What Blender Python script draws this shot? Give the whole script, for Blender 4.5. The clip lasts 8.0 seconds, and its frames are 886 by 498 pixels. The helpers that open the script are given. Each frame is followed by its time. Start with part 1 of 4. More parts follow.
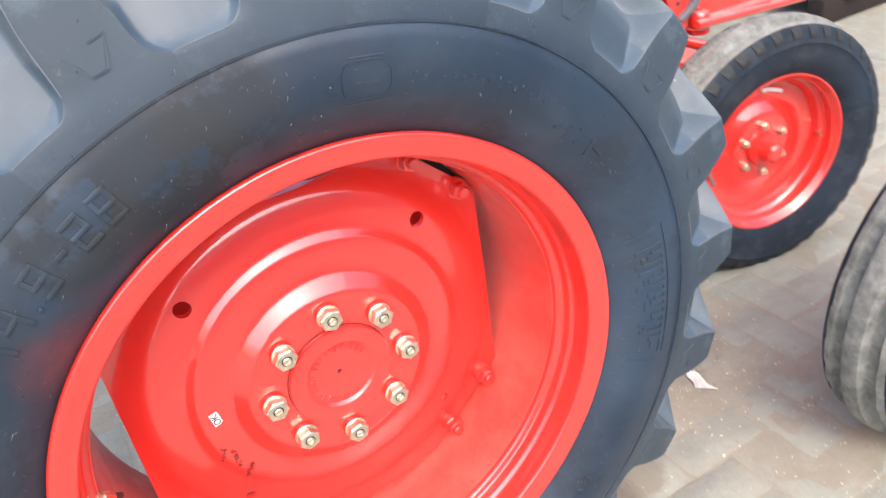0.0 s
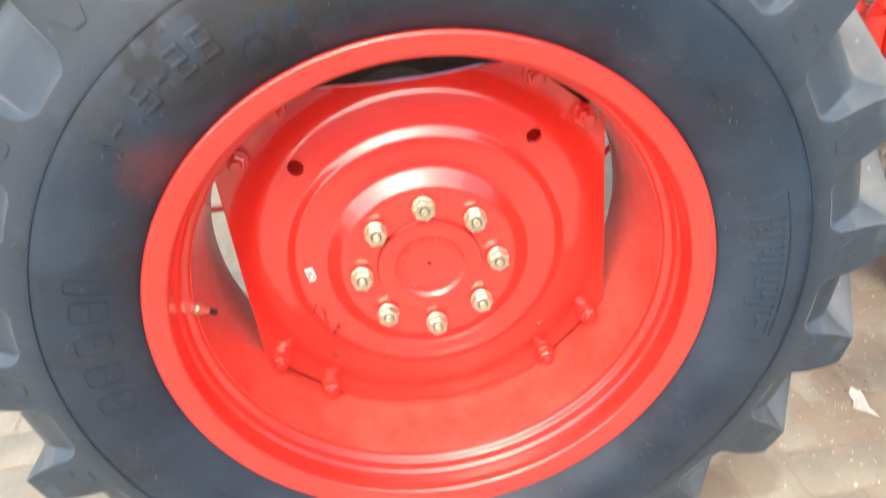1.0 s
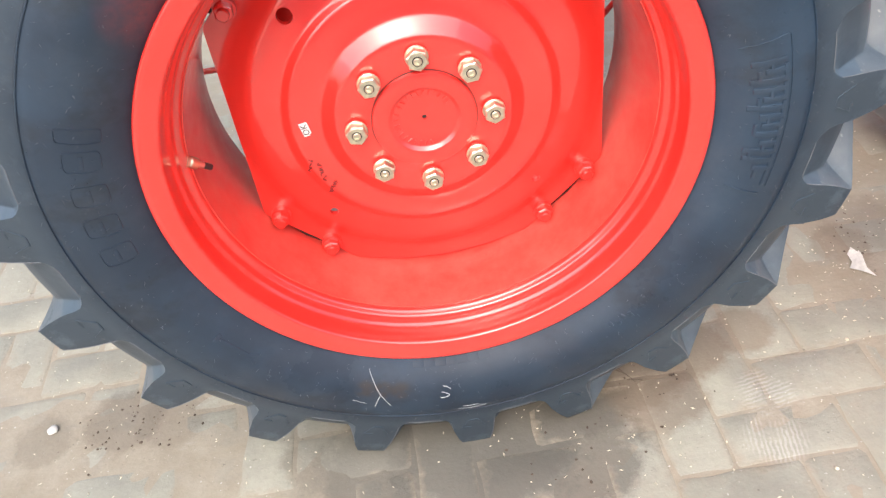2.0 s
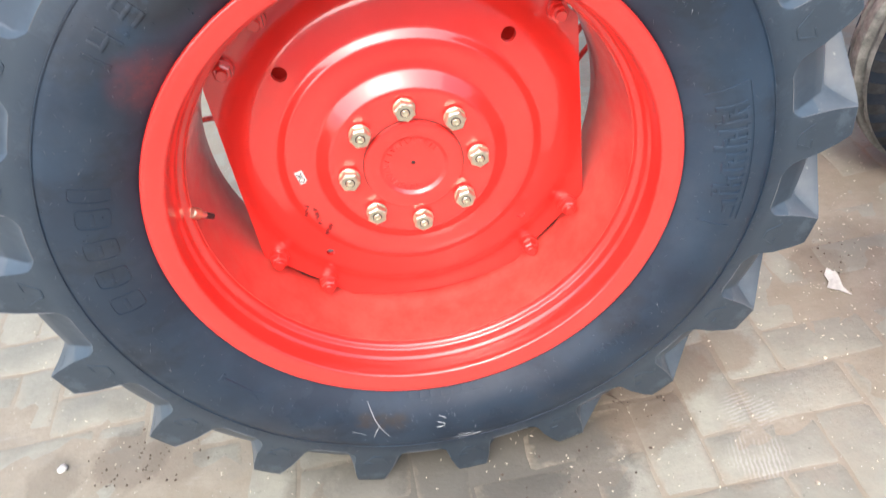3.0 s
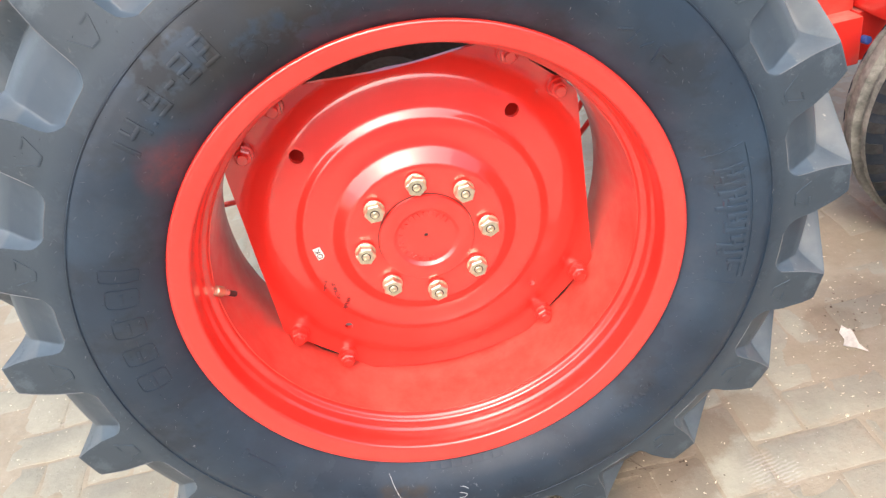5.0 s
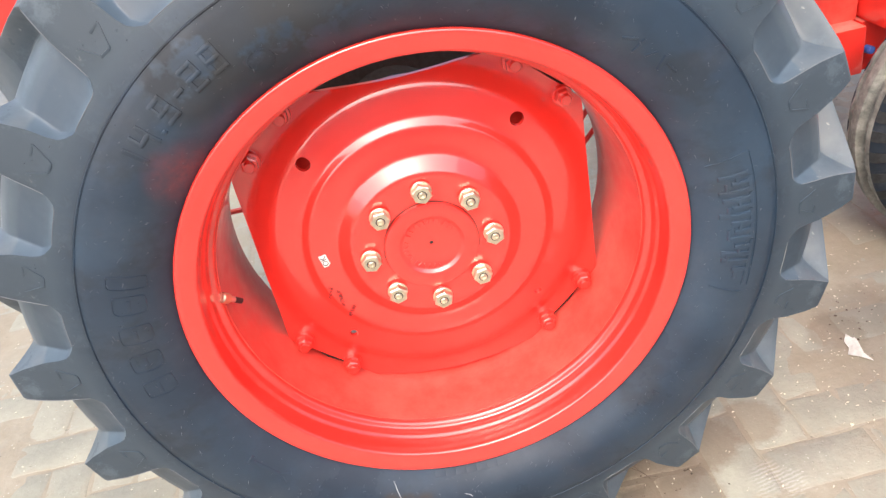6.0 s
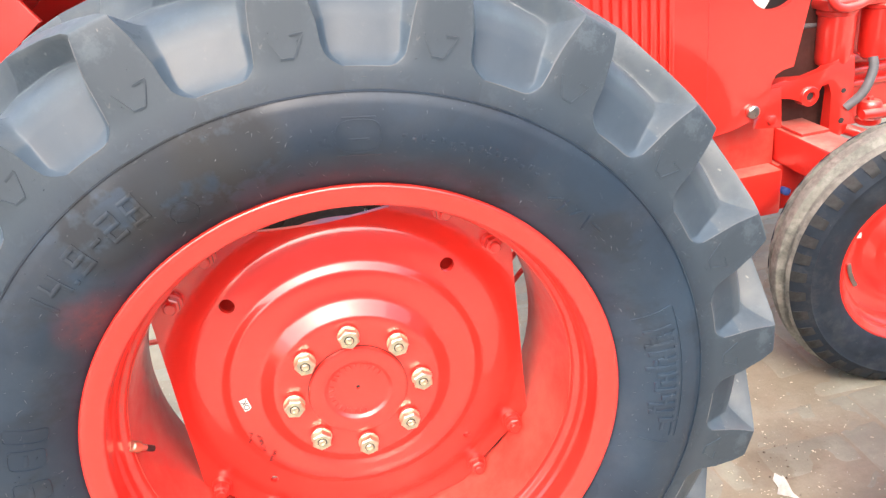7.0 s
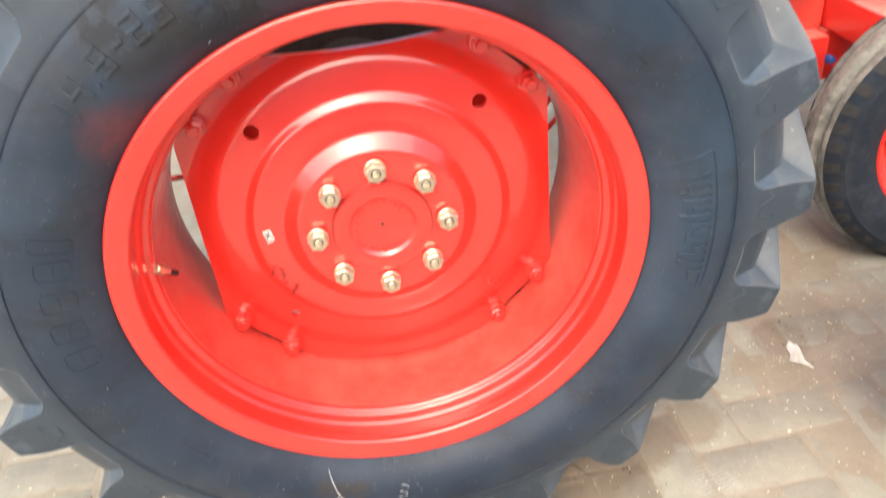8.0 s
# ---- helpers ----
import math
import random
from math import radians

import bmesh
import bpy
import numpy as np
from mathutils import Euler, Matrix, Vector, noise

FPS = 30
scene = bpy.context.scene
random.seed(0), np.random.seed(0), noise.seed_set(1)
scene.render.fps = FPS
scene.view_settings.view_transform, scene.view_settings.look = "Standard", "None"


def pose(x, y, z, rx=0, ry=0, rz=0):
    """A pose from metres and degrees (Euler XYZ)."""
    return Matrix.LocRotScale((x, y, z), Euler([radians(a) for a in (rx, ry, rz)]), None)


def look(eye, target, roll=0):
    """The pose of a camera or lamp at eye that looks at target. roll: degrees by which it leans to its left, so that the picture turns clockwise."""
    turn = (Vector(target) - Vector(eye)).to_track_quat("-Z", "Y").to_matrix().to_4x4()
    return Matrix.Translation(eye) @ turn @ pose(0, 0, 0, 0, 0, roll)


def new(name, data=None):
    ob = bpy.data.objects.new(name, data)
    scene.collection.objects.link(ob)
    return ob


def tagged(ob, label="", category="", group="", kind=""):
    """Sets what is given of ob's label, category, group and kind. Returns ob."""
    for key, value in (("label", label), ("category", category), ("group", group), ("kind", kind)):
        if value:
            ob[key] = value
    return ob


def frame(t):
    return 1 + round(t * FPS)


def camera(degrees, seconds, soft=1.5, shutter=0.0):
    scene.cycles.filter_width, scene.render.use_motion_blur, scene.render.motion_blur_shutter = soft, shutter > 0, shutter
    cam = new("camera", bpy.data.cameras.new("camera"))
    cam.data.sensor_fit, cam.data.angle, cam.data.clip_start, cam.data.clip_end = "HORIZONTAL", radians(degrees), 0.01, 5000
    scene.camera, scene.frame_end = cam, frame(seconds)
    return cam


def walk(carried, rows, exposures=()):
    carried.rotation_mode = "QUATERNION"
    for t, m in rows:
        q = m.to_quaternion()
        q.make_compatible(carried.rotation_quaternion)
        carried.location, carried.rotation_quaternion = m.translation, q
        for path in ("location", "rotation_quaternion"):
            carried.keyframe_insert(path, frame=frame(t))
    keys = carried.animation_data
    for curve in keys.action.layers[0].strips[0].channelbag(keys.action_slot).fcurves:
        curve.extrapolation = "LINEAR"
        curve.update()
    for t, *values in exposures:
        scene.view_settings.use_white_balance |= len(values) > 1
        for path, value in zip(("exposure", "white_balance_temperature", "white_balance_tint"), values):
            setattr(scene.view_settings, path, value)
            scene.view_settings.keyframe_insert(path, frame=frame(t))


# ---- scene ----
cam = camera(59.7, 8.0, soft=1.35, shutter=0.3)
PATH = [
    (0, (-0.2239, -0.8191, 1.3261), (0.3411, 0.3321, 0.5479), -8.94),
    (0.5, (-0.1153, -0.8662, 1.3021), (0.2043, 0.4076, 0.5773), -5.29),
    (0.7, (-0.0970, -0.8829, 1.3043), (0.0830, 0.3651, 0.5884), -5.81),
    (1, (-0.0460, -0.9317, 1.2652), (0.0441, 0.3306, 0.4599), -6.80),
    (1.2, (-0.0445, -0.9352, 1.2568), (0.0231, 0.2156, 0.3772), -7.13),
    (1.5, (-0.0368, -0.9565, 1.2224), (0.0025, 0.1973, 0.2647), -7.97),
    (1.7, (-0.0333, -0.9582, 1.2166), (-0.0030, 0.1814, 0.2417), -8.53),
    (2.8, (-0.0211, -0.9838, 1.2818), (0.0201, 0.1473, 0.2975), -9.42),
    (3, (-0.0196, -0.9932, 1.2886), (0.0280, 0.1645, 0.3361), -9.93),
    (3.5, (-0.0195, -1.0284, 1.3084), (0.0447, 0.1965, 0.4450), -10.40),
    (4, (-0.0160, -1.0347, 1.3030), (0.0475, 0.2048, 0.4606), -11.06),
    (4.5, (-0.0185, -1.0343, 1.2953), (0.0358, 0.2117, 0.4619), -11.99),
    (6, (-0.0260, -1.0414, 1.2968), (0.0238, 0.2225, 0.4904), -12.10),
    (6.2, (-0.0161, -1.0312, 1.3063), (0.0376, 0.1926, 0.5304), -11.78),
    (6.3, (-0.0104, -1.0250, 1.3123), (0.0661, 0.2077, 0.5527), -11.17),
    (6.5, (0.0060, -1.0187, 1.3237), (0.1564, 0.2906, 0.6074), -9.63),
    (6.7, (0.0073, -1.0024, 1.3333), (0.2090, 0.2811, 0.6894), -8.48),
    (7, (0.0070, -1.0025, 1.3434), (0.2118, 0.3327, 0.6914), -7.78),
    (7.2, (-0.0092, -1.0034, 1.3380), (0.1934, 0.2904, 0.7154), -7.39),
    (7.5, (-0.0195, -1.0015, 1.3272), (0.1750, 0.3335, 0.6716), -6.20),
    (7.7, (-0.0229, -1.0025, 1.3076), (0.1409, 0.2613, 0.6158), -6.07),
    (8, (-0.0254, -0.9989, 1.2742), (0.1131, 0.2305, 0.4260), -6.21),
]
walk(cam, [(t, look(eye, target, roll)) for t, eye, target, roll in PATH], [
    (0, 1.08, 6000, 10), (0.5, 1.16, 6350, 10), (1, 1.12, 6750, 10), (1.5, 0.95, 6550, 10), (3, 0.99, 6050, 10), (3.5, 1.11, 6150, 10), (4, 1.13, 6300, 10), (4.5, 1.06, 6580, 10),
    (6, 1.12, 6450, 10), (6.5, 1.21, 6550, 10), (7, 1.32, 6650, 10), (7.5, 1.25, 6750, 10), (8, 1.05, 6850, 10)])

# ---- light: bright overcast sky with a wide, weak sun ----
SUN_EL, SUN_AZ = 48.0, 194.0
world = bpy.data.worlds.new("sky")
scene.world = world
world.use_nodes = True
wn = world.node_tree.nodes
sky = wn.new("ShaderNodeTexSky")
sky.sky_type, sky.sun_disc = "NISHITA", False
sky.sun_elevation, sky.sun_rotation = radians(SUN_EL), radians(SUN_AZ)
sky.dust_density, sky.air_density, sky.ozone_density = 6.0, 1.0, 1.0
world.node_tree.links.new(sky.outputs[0], wn["Background"].inputs[0])
wn["Background"].inputs[1].default_value = 0.15
sun_data = bpy.data.lights.new("sun", "SUN")
sun_data.energy, sun_data.angle, sun_data.color = 0.9, radians(90), (1.0, 0.95, 0.88)
sun = new("sun", sun_data)
az, el = radians(SUN_AZ), radians(SUN_EL)
toward = Vector((math.sin(az) * math.cos(el), math.cos(az) * math.cos(el), math.sin(el)))
sun.matrix_world = look(toward * 20, (0, 0, 0))

# ---- materials ----


class Mat:
    """A node material with a few shortcuts."""

    def __init__(self, name, rough=0.5, metal=0.0, coat=0.0, spec=0.5):
        self.m = bpy.data.materials.new(name)
        self.m.use_nodes = True
        self.n, self.l = self.m.node_tree.nodes, self.m.node_tree.links
        self.b = self.n["Principled BSDF"]
        for key, value in (("Roughness", rough), ("Metallic", metal), ("Coat Weight", coat), ("Specular IOR Level", spec)):
            self.b.inputs[key].default_value = value
        self.b.inputs["Coat Roughness"].default_value = 0.06

    def set(self, socket, value):
        target = self.b.inputs[socket] if isinstance(socket, str) else socket
        if isinstance(value, bpy.types.NodeSocket):
            self.l.new(value, target)
        elif isinstance(value, tuple):
            target.default_value = (*value, 1.0) if len(value) == 3 and target.type == "RGBA" else value
        else:
            target.default_value = value

    def coords(self, kind="Object"):
        if kind == "World":
            return self.n.new("ShaderNodeNewGeometry").outputs["Position"]
        return self.n.new("ShaderNodeTexCoord").outputs[kind]

    def noise(self, scale, detail=4.0, rough=0.6, kind="Object", stretch=None):
        t = self.n.new("ShaderNodeTexNoise")
        t.inputs["Scale"].default_value, t.inputs["Detail"].default_value, t.inputs["Roughness"].default_value = scale, detail, rough
        c = self.coords(kind)
        if stretch:
            mp = self.n.new("ShaderNodeMapping")
            mp.inputs["Scale"].default_value = stretch
            self.l.new(c, mp.inputs["Vector"])
            c = mp.outputs[0]
        self.l.new(c, t.inputs["Vector"])
        return t.outputs["Fac"]

    def ramp(self, fac, lo, hi, a=0.0, b=1.0):
        r = self.n.new("ShaderNodeMapRange")
        r.inputs["From Min"].default_value, r.inputs["From Max"].default_value = lo, hi
        r.inputs["To Min"].default_value, r.inputs["To Max"].default_value = a, b
        self.l.new(fac, r.inputs["Value"])
        return r.outputs["Result"]

    def math(self, op, a, b):
        m = self.n.new("ShaderNodeMath")
        m.operation = op
        self.set(m.inputs[0], a)
        self.set(m.inputs[1], b)
        return m.outputs[0]

    def mix(self, fac, a, b):
        m = self.n.new("ShaderNodeMix")
        m.data_type = "RGBA"
        self.set(m.inputs["Factor"], fac)
        self.set(m.inputs["A"], a)
        self.set(m.inputs["B"], b)
        return m.outputs["Result"]

    def bump(self, height, strength, distance=0.002):
        b = self.n.new("ShaderNodeBump")
        b.inputs["Strength"].default_value, b.inputs["Distance"].default_value = strength, distance
        self.l.new(height, b.inputs["Height"])
        self.l.new(b.outputs[0], self.b.inputs["Normal"])

    def near(self, point, radius, kind="Object"):
        """1 at a point of the object's own space or of the world, falling to 0 at the radius."""
        d = self.n.new("ShaderNodeVectorMath")
        d.operation = "DISTANCE"
        self.l.new(self.coords(kind), d.inputs[0])
        d.inputs[1].default_value = point
        return self.ramp(d.outputs["Value"], 0.0, radius, 1.0, 0.0)


def plain(name, color, rough=0.5, metal=0.0, coat=0.0, vary=0.15, scale=30.0):
    m = Mat(name, rough, metal, coat)
    dark = tuple(c * (1 - vary) for c in color)
    light = tuple(min(1, c * (1 + vary)) for c in color)
    m.set("Base Color", m.mix(m.ramp(m.noise(scale), 0.3, 0.7), dark, light))
    m.set("Roughness", m.ramp(m.noise(scale * 3), 0.3, 0.7, rough * 0.85, min(1, rough * 1.15)))
    return m.m


def polar(r, a, y):
    return (r * math.cos(radians(a)), y, r * math.sin(radians(a)))


def red_paint(name, dusty=0.0):
    m = Mat(name, 0.3, 0.0, 1.0)
    m.b.inputs["Coat IOR"].default_value = 1.8
    base = m.mix(m.ramp(m.noise(9.0), 0.35, 0.7), (0.77, 0.029, 0.020), (0.81, 0.034, 0.024))
    if dusty:
        sep = m.n.new("ShaderNodeSeparateXYZ")
        m.l.new(m.n.new("ShaderNodeNewGeometry").outputs["Normal"], sep.inputs[0])
        up = m.math("MULTIPLY", m.ramp(sep.outputs["Z"], 0.4, 0.95), m.ramp(m.noise(14.0), 0.3, 0.65, 0.3, 1.0))
        base = m.mix(m.math("MULTIPLY", up, dusty), base, (0.62, 0.36, 0.30))
    m.set("Base Color", base)
    m.set("Roughness", m.ramp(m.noise(5.0, 2.0, 0.5), 0.3, 0.7, 0.30, 0.38))
    return m.m


RED = red_paint("red_enamel")
RED_DUSTY = red_paint("dusty_red_enamel", 0.75)


def dull_red(name):
    m = Mat(name, 0.5, 0.0, 0.35, 0.3)
    m.b.inputs["Coat Roughness"].default_value = 0.06
    m.b.inputs["Coat IOR"].default_value = 1.5
    dust = m.ramp(m.noise(11.0, 6.0, 0.7), 0.35, 0.68)
    m.set("Base Color", m.mix(m.math("MULTIPLY", dust, 0.5), (0.76, 0.060, 0.045), (0.66, 0.17, 0.13)))
    m.set("Roughness", m.ramp(m.noise(30.0), 0.3, 0.7, 0.4, 0.6))
    return m.m


RED_DULL = dull_red("dull_red_enamel")


def rubber(name, overspray=False, dust=0.25, dust_color=(0.30, 0.29, 0.28), tread=None, glaze=0.0, flank=0.0, shade=1.0, gloss=0.22, dull=0.0):
    m = Mat(name, 0.45, 0.0, gloss, 0.62)
    blotch = m.noise(5.0, 4.0, 0.55)
    base = m.mix(m.ramp(blotch, 0.40, 0.62), tuple(c * shade for c in (0.0080, 0.0195, 0.0400)), tuple(c * shade for c in (0.0135, 0.0295, 0.0540)))
    bloom = m.ramp(m.noise(3.3, 6.0, 0.62), 0.46, 0.64)
    base = m.mix(m.math("MULTIPLY", bloom, 0.75), base, tuple(c * shade for c in (0.023, 0.049, 0.086)))
    grime = m.ramp(m.noise(4.6, 6.0, 0.6, stretch=(1.0, 1.0, 1.5)), 0.55, 0.62)
    base = m.mix(m.math("MULTIPLY", grime, 0.35), base, tuple(c * shade for c in (0.013, 0.013, 0.014)))
    m.set("Coat Roughness", m.ramp(m.noise(6.0, 5.0, 0.65), 0.35, 0.65, 0.24, 0.62))
    film = m.math("MULTIPLY", m.ramp(m.noise(12.0, 6.0, 0.7), 0.50, 0.74), dust)
    base = m.mix(film, base, dust_color)
    scuff = m.ramp(m.noise(30.0, 5.0, 0.7, stretch=(1.0, 4.0, 1.0)), 0.66, 0.74)
    base = m.mix(m.math("MULTIPLY", scuff, dust), base, (0.42, 0.41, 0.39))
    sep = m.n.new("ShaderNodeSeparateXYZ")
    m.l.new(m.coords(), sep.inputs[0])
    radius = m.math("SQRT", m.math("ADD", m.math("MULTIPLY", sep.outputs["X"], sep.outputs["X"]), m.math("MULTIPLY", sep.outputs["Z"], sep.outputs["Z"])), 0.0)
    if tread:
        worn = m.math("MULTIPLY", m.ramp(radius, tread[0], tread[1]), m.ramp(m.noise(20.0, 6.0, 0.7), 0.25, 0.62, 0.25, 1.0))
        base = m.mix(m.math("MULTIPLY", worn, tread[2]), base, (0.058, 0.080, 0.104))
        chalk = m.math("MULTIPLY", m.ramp(radius, 0.592, 0.602), m.ramp(m.noise(9.0, 6.0, 0.65), 0.34, 0.58, 0.3, 0.8))
        base = m.mix(chalk, base, (0.300, 0.298, 0.272)) if not flank else base
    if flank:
        # faces turned away from the axle are painted paler, imitating their sky light
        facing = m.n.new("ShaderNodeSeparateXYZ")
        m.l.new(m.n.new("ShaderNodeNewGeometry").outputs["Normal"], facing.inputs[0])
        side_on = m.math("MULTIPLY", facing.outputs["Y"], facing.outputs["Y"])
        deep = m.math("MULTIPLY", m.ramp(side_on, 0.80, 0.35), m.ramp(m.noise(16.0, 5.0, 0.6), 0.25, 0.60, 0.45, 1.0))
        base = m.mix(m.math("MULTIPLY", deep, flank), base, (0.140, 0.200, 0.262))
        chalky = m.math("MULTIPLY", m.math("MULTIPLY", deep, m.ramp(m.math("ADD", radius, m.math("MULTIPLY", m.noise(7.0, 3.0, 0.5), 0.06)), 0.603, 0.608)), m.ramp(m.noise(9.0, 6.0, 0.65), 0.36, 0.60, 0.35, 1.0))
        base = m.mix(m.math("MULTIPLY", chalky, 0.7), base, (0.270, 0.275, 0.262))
    if glaze:
        cloudy = m.ramp(m.noise(5.0, 4.0, 0.5), 0.38, 0.60)
        streak = m.ramp(m.noise(14.0, 8.0, 0.74), 0.54, 0.62)
        zone = m.ramp(radius, 0.505, 0.535)
        base = m.mix(m.math("MULTIPLY", m.math("MULTIPLY", cloudy, zone), glaze), base, (0.048, 0.070, 0.094))
        base = m.mix(m.math("MULTIPLY", m.math("MULTIPLY", streak, zone), glaze * 0.7), base, (0.112, 0.150, 0.184))
    if glaze:
        nick = m.math("MULTIPLY", m.ramp(m.noise(34.0, 7.0, 0.75, stretch=(1.0, 0.5, 1.6)), 0.640, 0.70), m.ramp(radius, 0.535, 0.570))
        base = m.mix(m.math("MULTIPLY", nick, 0.6), base, (0.34, 0.34, 0.33))
    rough = m.ramp(m.noise(7.0, 5.0, 0.6), 0.35, 0.65, 0.42, 0.56)
    rough = m.math("ADD", rough, dull)
    rough = m.math("ADD", rough, m.ramp(radius, 0.385, 0.430, 0.3, 0.0))
    matte = m.math("MULTIPLY", grime, 0.35)
    if overspray:
        spot = m.math("MULTIPLY", m.near(polar(0.400, 137.0, -0.11), 0.058), m.ramp(m.noise(45.0), 0.2, 0.75))
        base = m.mix(m.math("MULTIPLY", spot, 0.5), base, (0.42, 0.05, 0.035))
        wet = m.ramp(m.noise(8.0, 6.0, 0.6), 0.45, 0.49)
        for r, a, size in ((0.464, 101, 0.09), (0.455, 110, 0.11), (0.462, 122, 0.08)):
            patch = m.math("MULTIPLY", m.ramp(m.near(polar(r, a, -0.13), size), 0.15, 0.45), wet)
            base = m.mix(m.math("MULTIPLY", patch, 0.65), base, (0.022, 0.023, 0.025))
            matte = m.math("MAXIMUM", matte, patch)
        for a in (-113, -109, -105):
            patch = m.math("MULTIPLY", m.ramp(m.near(polar(0.434, a, -0.128), 0.022), 0.1, 0.5), m.ramp(m.noise(60.0), 0.35, 0.55))
            base = m.mix(m.math("MULTIPLY", patch, 0.7), base, (0.035, 0.026, 0.022))
    m.set("Base Color", base)
    m.set("Roughness", m.math("ADD", rough, m.math("MULTIPLY", matte, 0.28)))
    m.set("Coat Weight", m.math("MULTIPLY", m.math("SUBTRACT", 1.0, matte), gloss))
    m.bump(m.noise(260.0, 3.0), 0.10, 0.001)
    return m.m


TYRE = rubber("tyre_rubber", True, 0.05, tread=(0.515, 0.556, 0.6), glaze=0.5)
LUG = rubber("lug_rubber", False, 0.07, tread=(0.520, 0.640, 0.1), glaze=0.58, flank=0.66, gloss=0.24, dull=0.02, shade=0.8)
DUSTY_TYRE = rubber("dusty_front_tyre_rubber", False, 0.16, (0.20, 0.19, 0.17), shade=0.62, gloss=0.05, dull=0.12)


def caked(name):
    """Black rubber under patchy pale dust that has been worn through."""
    m = Mat(name, 0.9)
    patch = m.math("ADD", m.math("MULTIPLY", m.noise(12.0, 6.0, 0.7), 0.6), m.math("MULTIPLY", m.noise(60.0, 4.0, 0.7), 0.4))
    m.set("Base Color", m.mix(m.ramp(patch, 0.34, 0.54), (0.105, 0.107, 0.101), m.mix(m.ramp(m.noise(28.0), 0.35, 0.65), (0.190, 0.190, 0.174), (0.315, 0.314, 0.288))))
    m.bump(patch, 0.5, 0.004)
    return m.m


TREAD_DUST = caked("dust_caked_tread")
BLOCK = plain("dusty_shoulder_rubber", (0.022, 0.024, 0.027), 0.7, vary=0.5, scale=30.0)
MARK = TYRE
ZINC = plain("yellow_zinc", (0.86, 0.81, 0.63), 0.42, 1.0, vary=0.2, scale=90.0)
BRASS = plain("brass", (0.66, 0.55, 0.40), 0.4, 1.0)
STEEL = plain("bright_steel", (0.62, 0.60, 0.56), 0.3, 1.0)
BLACK = plain("black_plastic", (0.02, 0.02, 0.022), 0.4)
DARK = plain("dark_iron", (0.035, 0.03, 0.03), 0.6)
WHITE = plain("white_label", (0.82, 0.82, 0.80), 0.5, vary=0.05)
PAPER = plain("white_paper", (0.64, 0.63, 0.59), 0.8, vary=0.25, scale=60.0)
INK = plain("dark_ink", (0.20, 0.012, 0.012), 0.6)
CONCRETE = plain("plain_pale_render", (0.70, 0.67, 0.62), 0.9, vary=0.2, scale=1.5)
CHALK = plain("white_chalk", (0.55, 0.57, 0.58), 0.9)
# near-black casting colour with the shade around it painted in
SHADE_BLACK = plain("shade_black_casting", (0.022, 0.015, 0.013), 0.85)
SHADE = plain("dark_red_shade", (0.055, 0.016, 0.013), 0.7)
HAIR = plain("rubber_hair", (0.17, 0.18, 0.20), 0.8)
HOSE = plain("grey_hose", (0.12, 0.13, 0.145), 0.5)
BLUE = plain("blue_plastic", (0.03, 0.09, 0.36), 0.5)
SOIL = plain("dark_soil", (0.10, 0.075, 0.055), 0.95, vary=0.4, scale=80.0)
STRAW = plain("straw_and_grit", (0.66, 0.60, 0.47), 0.9, vary=0.4, scale=60.0)


